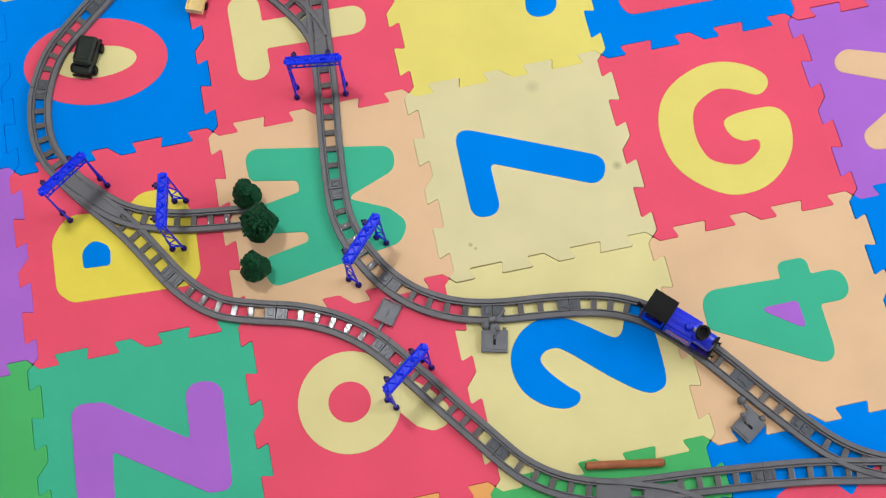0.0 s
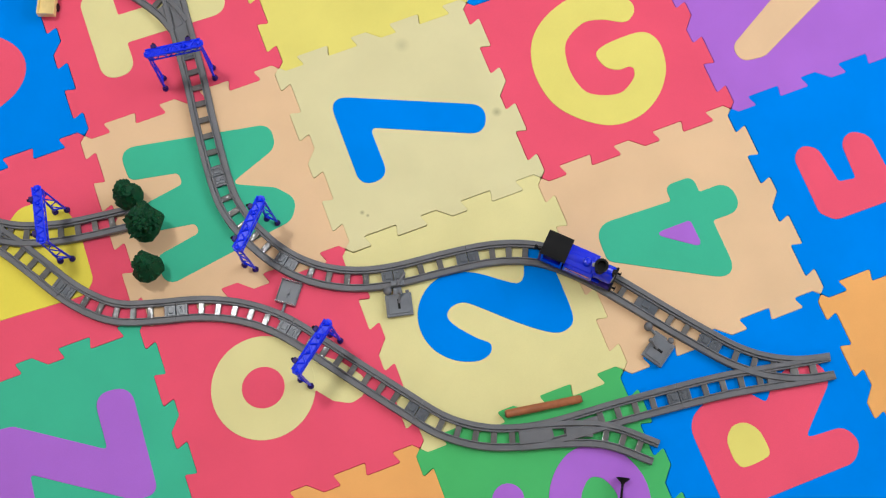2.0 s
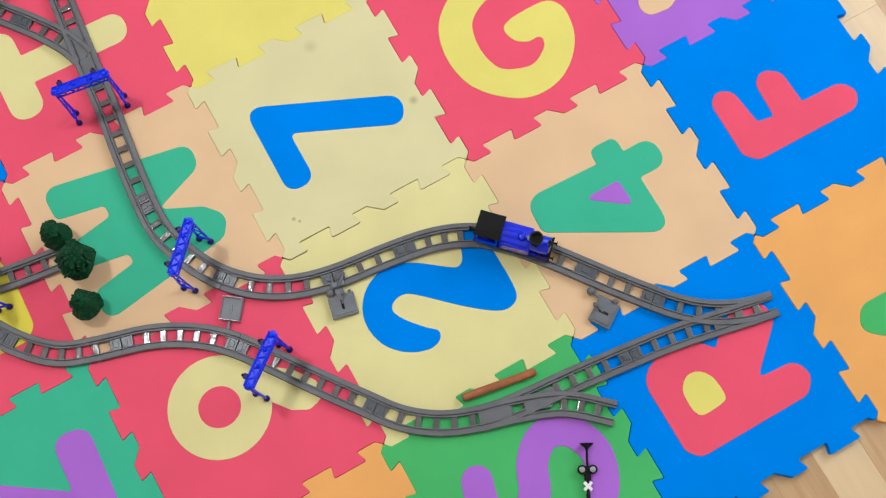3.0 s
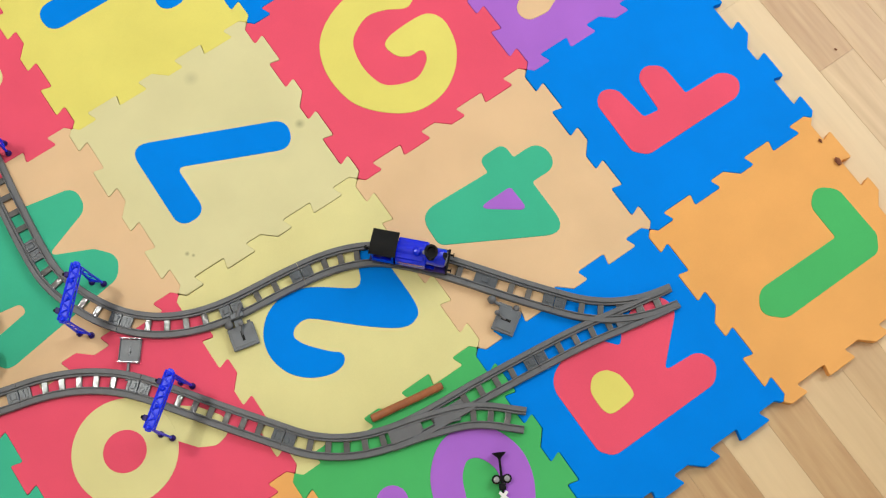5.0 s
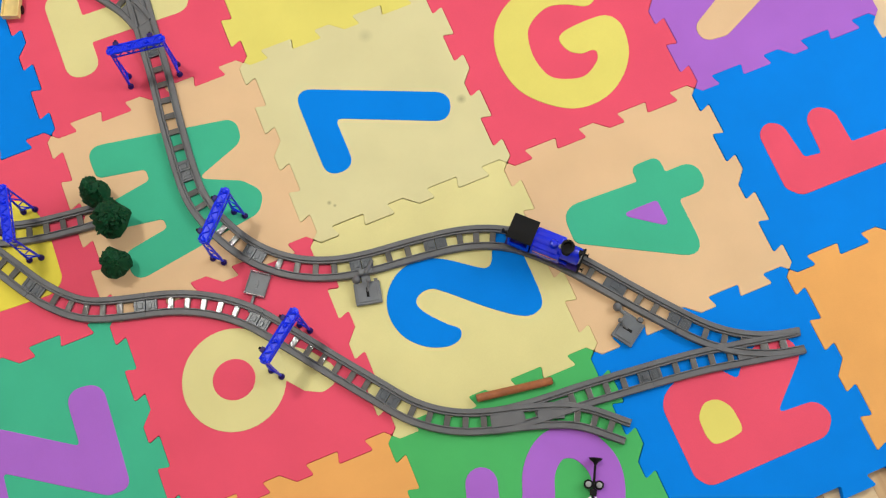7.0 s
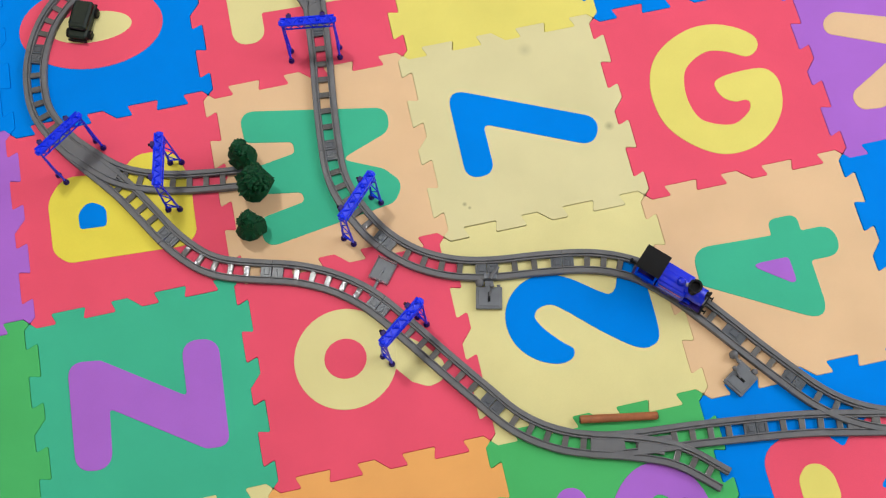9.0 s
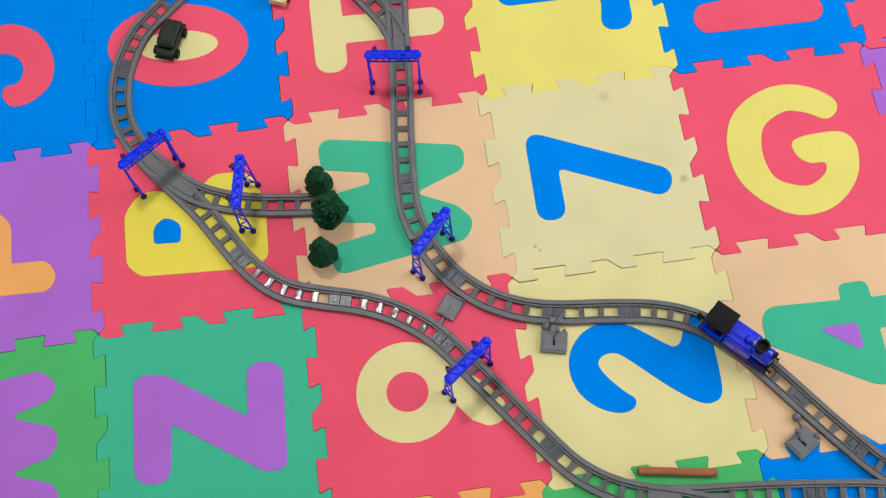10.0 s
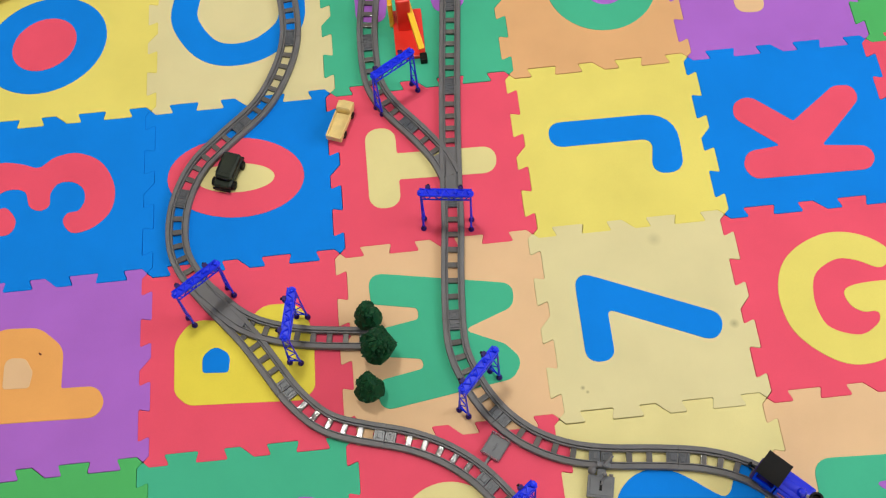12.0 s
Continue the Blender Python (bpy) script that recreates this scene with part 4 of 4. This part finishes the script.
# ---- loose toys ----
log = thing("toy_log", pose(0.1765, -0.3075, GROUND + 0.0055, 0, 0, -9.4), "brown plastic toy log lying beside the track", "toy log")
bm = lathe([(0.0046, -0.0525), (0.0056, -0.0515), (0.0058, -0.02), (0.0054, 0.01), (0.0057, 0.0515), (0.0047, 0.0525)], 14, pose(0, 0, 0, 0, 90, 0))
for v in bm.verts:
    v.co += noise.noise_vector(v.co * 180) * 0.0005
part("trunk", bm, LOG, log, smooth=True)
for sx in (-1, 1):
    part("cut_end", lathe([(0.0044, 0), (0.0044, 0.0006)], 14, pose(sx * 0.0528 - (0.0006 if sx < 0 else 0), 0, 0, 0, 90, 0)), TRUNK, log, "darker cut end")

sign = thing("crossing_signal", pose(0.239, -0.434, GROUND, 0, 0, -118.5), "black toy crossing signal lying flat on the mat", "toy signal")
part("base", lathe([(0.0095, 0.0), (0.0085, 0.0015), (0.003, 0.006), (0.0022, 0.008)], 16, pose(0.0, 0, 0.0096, 0, 90, 0)), BLACK, sign, smooth=True)
part("pole", rod((0.006, 0, 0.0092), (0.07, 0, 0.004), 0.0017, n=10), BLACK, sign)
part("crossbar", box(0.03, 0.034, -0.006, 0.006, 0.0045, 0.008, 0.0005), BLACK, sign)
for sy in (-1, 1):
    head_ = part("signal_light", lathe([(0.0062, 0.004), (0.0062, 0.0085), (0.0052, 0.0085), (0.005, 0.0072)], 18, Matrix.Translation((0.0345, sy * 0.0072, 0))), BLACK, sign)
    part("lens", lathe([(0.0042, 0.007), (0.0038, 0.0092), (0.0015, 0.01)], 16, Matrix.Translation((0.0345, sy * 0.0072, 0))), GREY_LENS, head_, "pale grey lens", smooth=True)
part("housing", box(0.04, 0.049, -0.0045, 0.0045, 0.003, 0.008, 0.001), BLACK, sign)
bm = bmesh.new()
for a in (45, -45):
    add_box(bm, -0.0075, 0.0075, -0.0021, 0.0021, 0.0062, 0.0078, 0.0004, Matrix.Translation((0.0565, 0, 0 if a > 0 else 0.0007)) @ Matrix.Rotation(radians(a), 4, "Z"))
part("cross_board", bm, WHITE, sign, "white diagonal cross")
part("tip", lathe([(0.001, -0.006), (0.0026, -0.003), (0.0028, 0.002), (0.001, 0.006)], 10, pose(0.0695, 0, 0.004, 0, 90, 0)), BLACK, sign, smooth=True)


def jeep(m):
    home = thing("toy_car", m, "dark green toy car parked on the mat", "toy car")
    bm = slab(rounded([(-0.035, -0.0165, 0.005), (0.034, -0.0155, 0.008), (0.034, 0.0155, 0.008), (-0.035, 0.0165, 0.005)], 4), 0.006, 0.019, 0.003)
    part("body", bm, CAR_GREEN, home)
    bm = slab(rounded([(-0.033, -0.0155, 0.005), (0.021, -0.0145, 0.006), (0.021, 0.0145, 0.006), (-0.033, 0.0155, 0.005)], 4), 0.0185, 0.029, 0.0035)
    cab = part("cab", bm, CAR_GREEN, home)
    part("roof_rack", box(-0.026, 0.012, -0.0105, 0.0105, 0.0287, 0.0299, 0.0005), CAR_GREEN, cab)
    part("windscreen", box(0.0195, 0.0222, -0.0115, 0.0115, 0.0205, 0.0265, 0.0006), BLACK, home)
    for sy in (-1, 1):
        part("side_window", box(-0.026, 0.012, sy * 0.0153 - 0.0004, sy * 0.0153 + 0.0004, 0.0215, 0.0265, 0.0002), BLACK, cab, "dark side window")
    for x in (-0.036, 0.0345):
        part("bumper", box(x - 0.0016, x + 0.0016, -0.0155, 0.0155, 0.006, 0.011, 0.001), BLACK, home)
    for x in (-0.021, 0.021):
        for sy in (-1, 1):
            wheel = part("wheel", lathe([(0.0065, -0.0034), (0.0082, -0.0026), (0.0082, 0.0026), (0.0065, 0.0034)], 16, pose(x, sy * 0.0172, 0.0082, 90)), BLACK, home)
            part("rim", lathe([(0.0038, -0.0038), (0.0038, 0.0038)], 12, pose(x, sy * 0.0172, 0.0082, 90)), CAR_GREEN, wheel)
    return home


jeep(pose(-0.470, 0.459, GROUND, 0, 0, -111) @ Matrix.Diagonal((0.9, 0.95, 0.92, 1)))


def wagon(m, paint, label):
    home = thing("toy_truck", m, label, "toy truck")
    bed = part("bed", box(-0.034, 0.0165, -0.0138, 0.0138, 0.007, 0.0155, 0.001), paint, home)
    for sy in (-1, 1):
        part("side_board", box(-0.035, 0.0165, sy * 0.0142 - 0.0011, sy * 0.0142 + 0.0011, 0.0095, 0.0215, 0.0006), paint, bed)
    part("tail_board", box(-0.0358, -0.0338, -0.0152, 0.0152, 0.0095, 0.021, 0.0006), paint, bed)
    cab = part("cab", box(0.0172, 0.0345, -0.0148, 0.0148, 0.007, 0.0285, 0.003), paint, home)
    part("roof_edge", box(0.0185, 0.025, -0.0128, 0.0128, 0.028, 0.0302, 0.0007), paint, cab)
    part("windscreen", box(0.0335, 0.0352, -0.0115, 0.0115, 0.0195, 0.0255, 0.0004), BLACK, cab, "dark windscreen")
    part("bonnet", box(0.034, 0.0425, -0.012, 0.012, 0.007, 0.018, 0.0018), paint, home)
    for x in (-0.018, 0.022):
        for sy in (-1, 1):
            part("wheel", lathe([(0.0058, -0.0026), (0.0068, -0.002), (0.0068, 0.002), (0.0058, 0.0026)], 14, pose(x, sy * 0.0142, 0.0068, 90)), BLACK, home)
    return home


wagon(pose(-0.285, 0.531, GROUND, 0, 0, 68) @ Matrix.Diagonal((0.96, 0.86, 0.95, 1)), CREAM, "cream toy truck parked on the mat")
wagon(pose(-0.868, 0.875, GROUND, 0, 0, 20), TOY_YELLOW, "ochre yellow toy truck at the mat's far corner")

crane = thing("toy_crane", pose(-0.165, 0.70, GROUND, 0, 0, 0), "red and yellow plastic toy crane between the tracks", "toy crane")
part("base", box(-0.02, 0.03, -0.05, 0.05, 0.0, 0.008, 0.002), TOY_RED, crane)
part("tower", box(-0.012, 0.012, 0.005, 0.045, 0.0075, 0.085, 0.003), TOY_RED, crane)
part("boom", box(-0.005, 0.005, -0.0, 0.10, -0.004, 0.004, 0.001), TOY_YELLOW, crane, "slanting yellow boom").matrix_basis = pose(0.024, -0.045, 0.02, 30, 0, 14)
part("side_post", box(-0.026, -0.018, 0.02, 0.05, 0.0, 0.06, 0.002), TOY_YELLOW, crane, "yellow side post")
part("hook_block", box(0.02, 0.032, -0.062, -0.046, 0.0, 0.012, 0.002), BLACK, crane, "dark hook block")

CRUMB = surface("brown_crumb", srgb(120, 66, 40), rough=0.8, grain=300, bump=0.3)
for cx, cy, cz, cr in ((1.006, -0.234, FLOOR, 0.0022), (0.886, -0.374, 0.0, 0.0055), (0.886, -0.335, 0.0, 0.003), (-0.758, 0.183, 0.0009, 0.0022)):
    bm = bmesh.new()
    bmesh.ops.create_icosphere(bm, subdivisions=2, radius=cr, matrix=Matrix.Diagonal((1.3, 0.7, 0.45, 1)))
    for v in bm.verts:
        v.co += noise.noise_vector(v.co * 500 + Vector((cx * 90, cy * 70, 0))) * cr * 0.3
    crumb = part("crumb", bm, CRUMB, None)
    crumb.matrix_world = pose(cx, cy, cz + cr * 0.35, 0, 0, cx * 300)
    tagged(crumb, "small brown crumb of dirt lying on the floor" if cz < 0 else "small brown crumb of dirt lying on the mat", "crumb", "scattered crumbs")

# ---- floor boards ----
rng = random.Random(4)
BOARD, LONG = 0.066, 0.62
board_me = mesh_of("floor_board", box(-BOARD / 2 + 0.00008, BOARD / 2 - 0.00008, -LONG / 2 + 0.0001, LONG / 2 - 0.0001, -0.006, 0.0, 0.0004), LAMINATE)
for k in range(15):
    start = rng.uniform(0, LONG)
    for j in range(5):
        board = new("floor_board", board_me)
        board.parent = floor
        board.matrix_basis = pose(0.27 + BOARD * k, -1.35 + start + LONG * j, FLOOR - 0.0001)
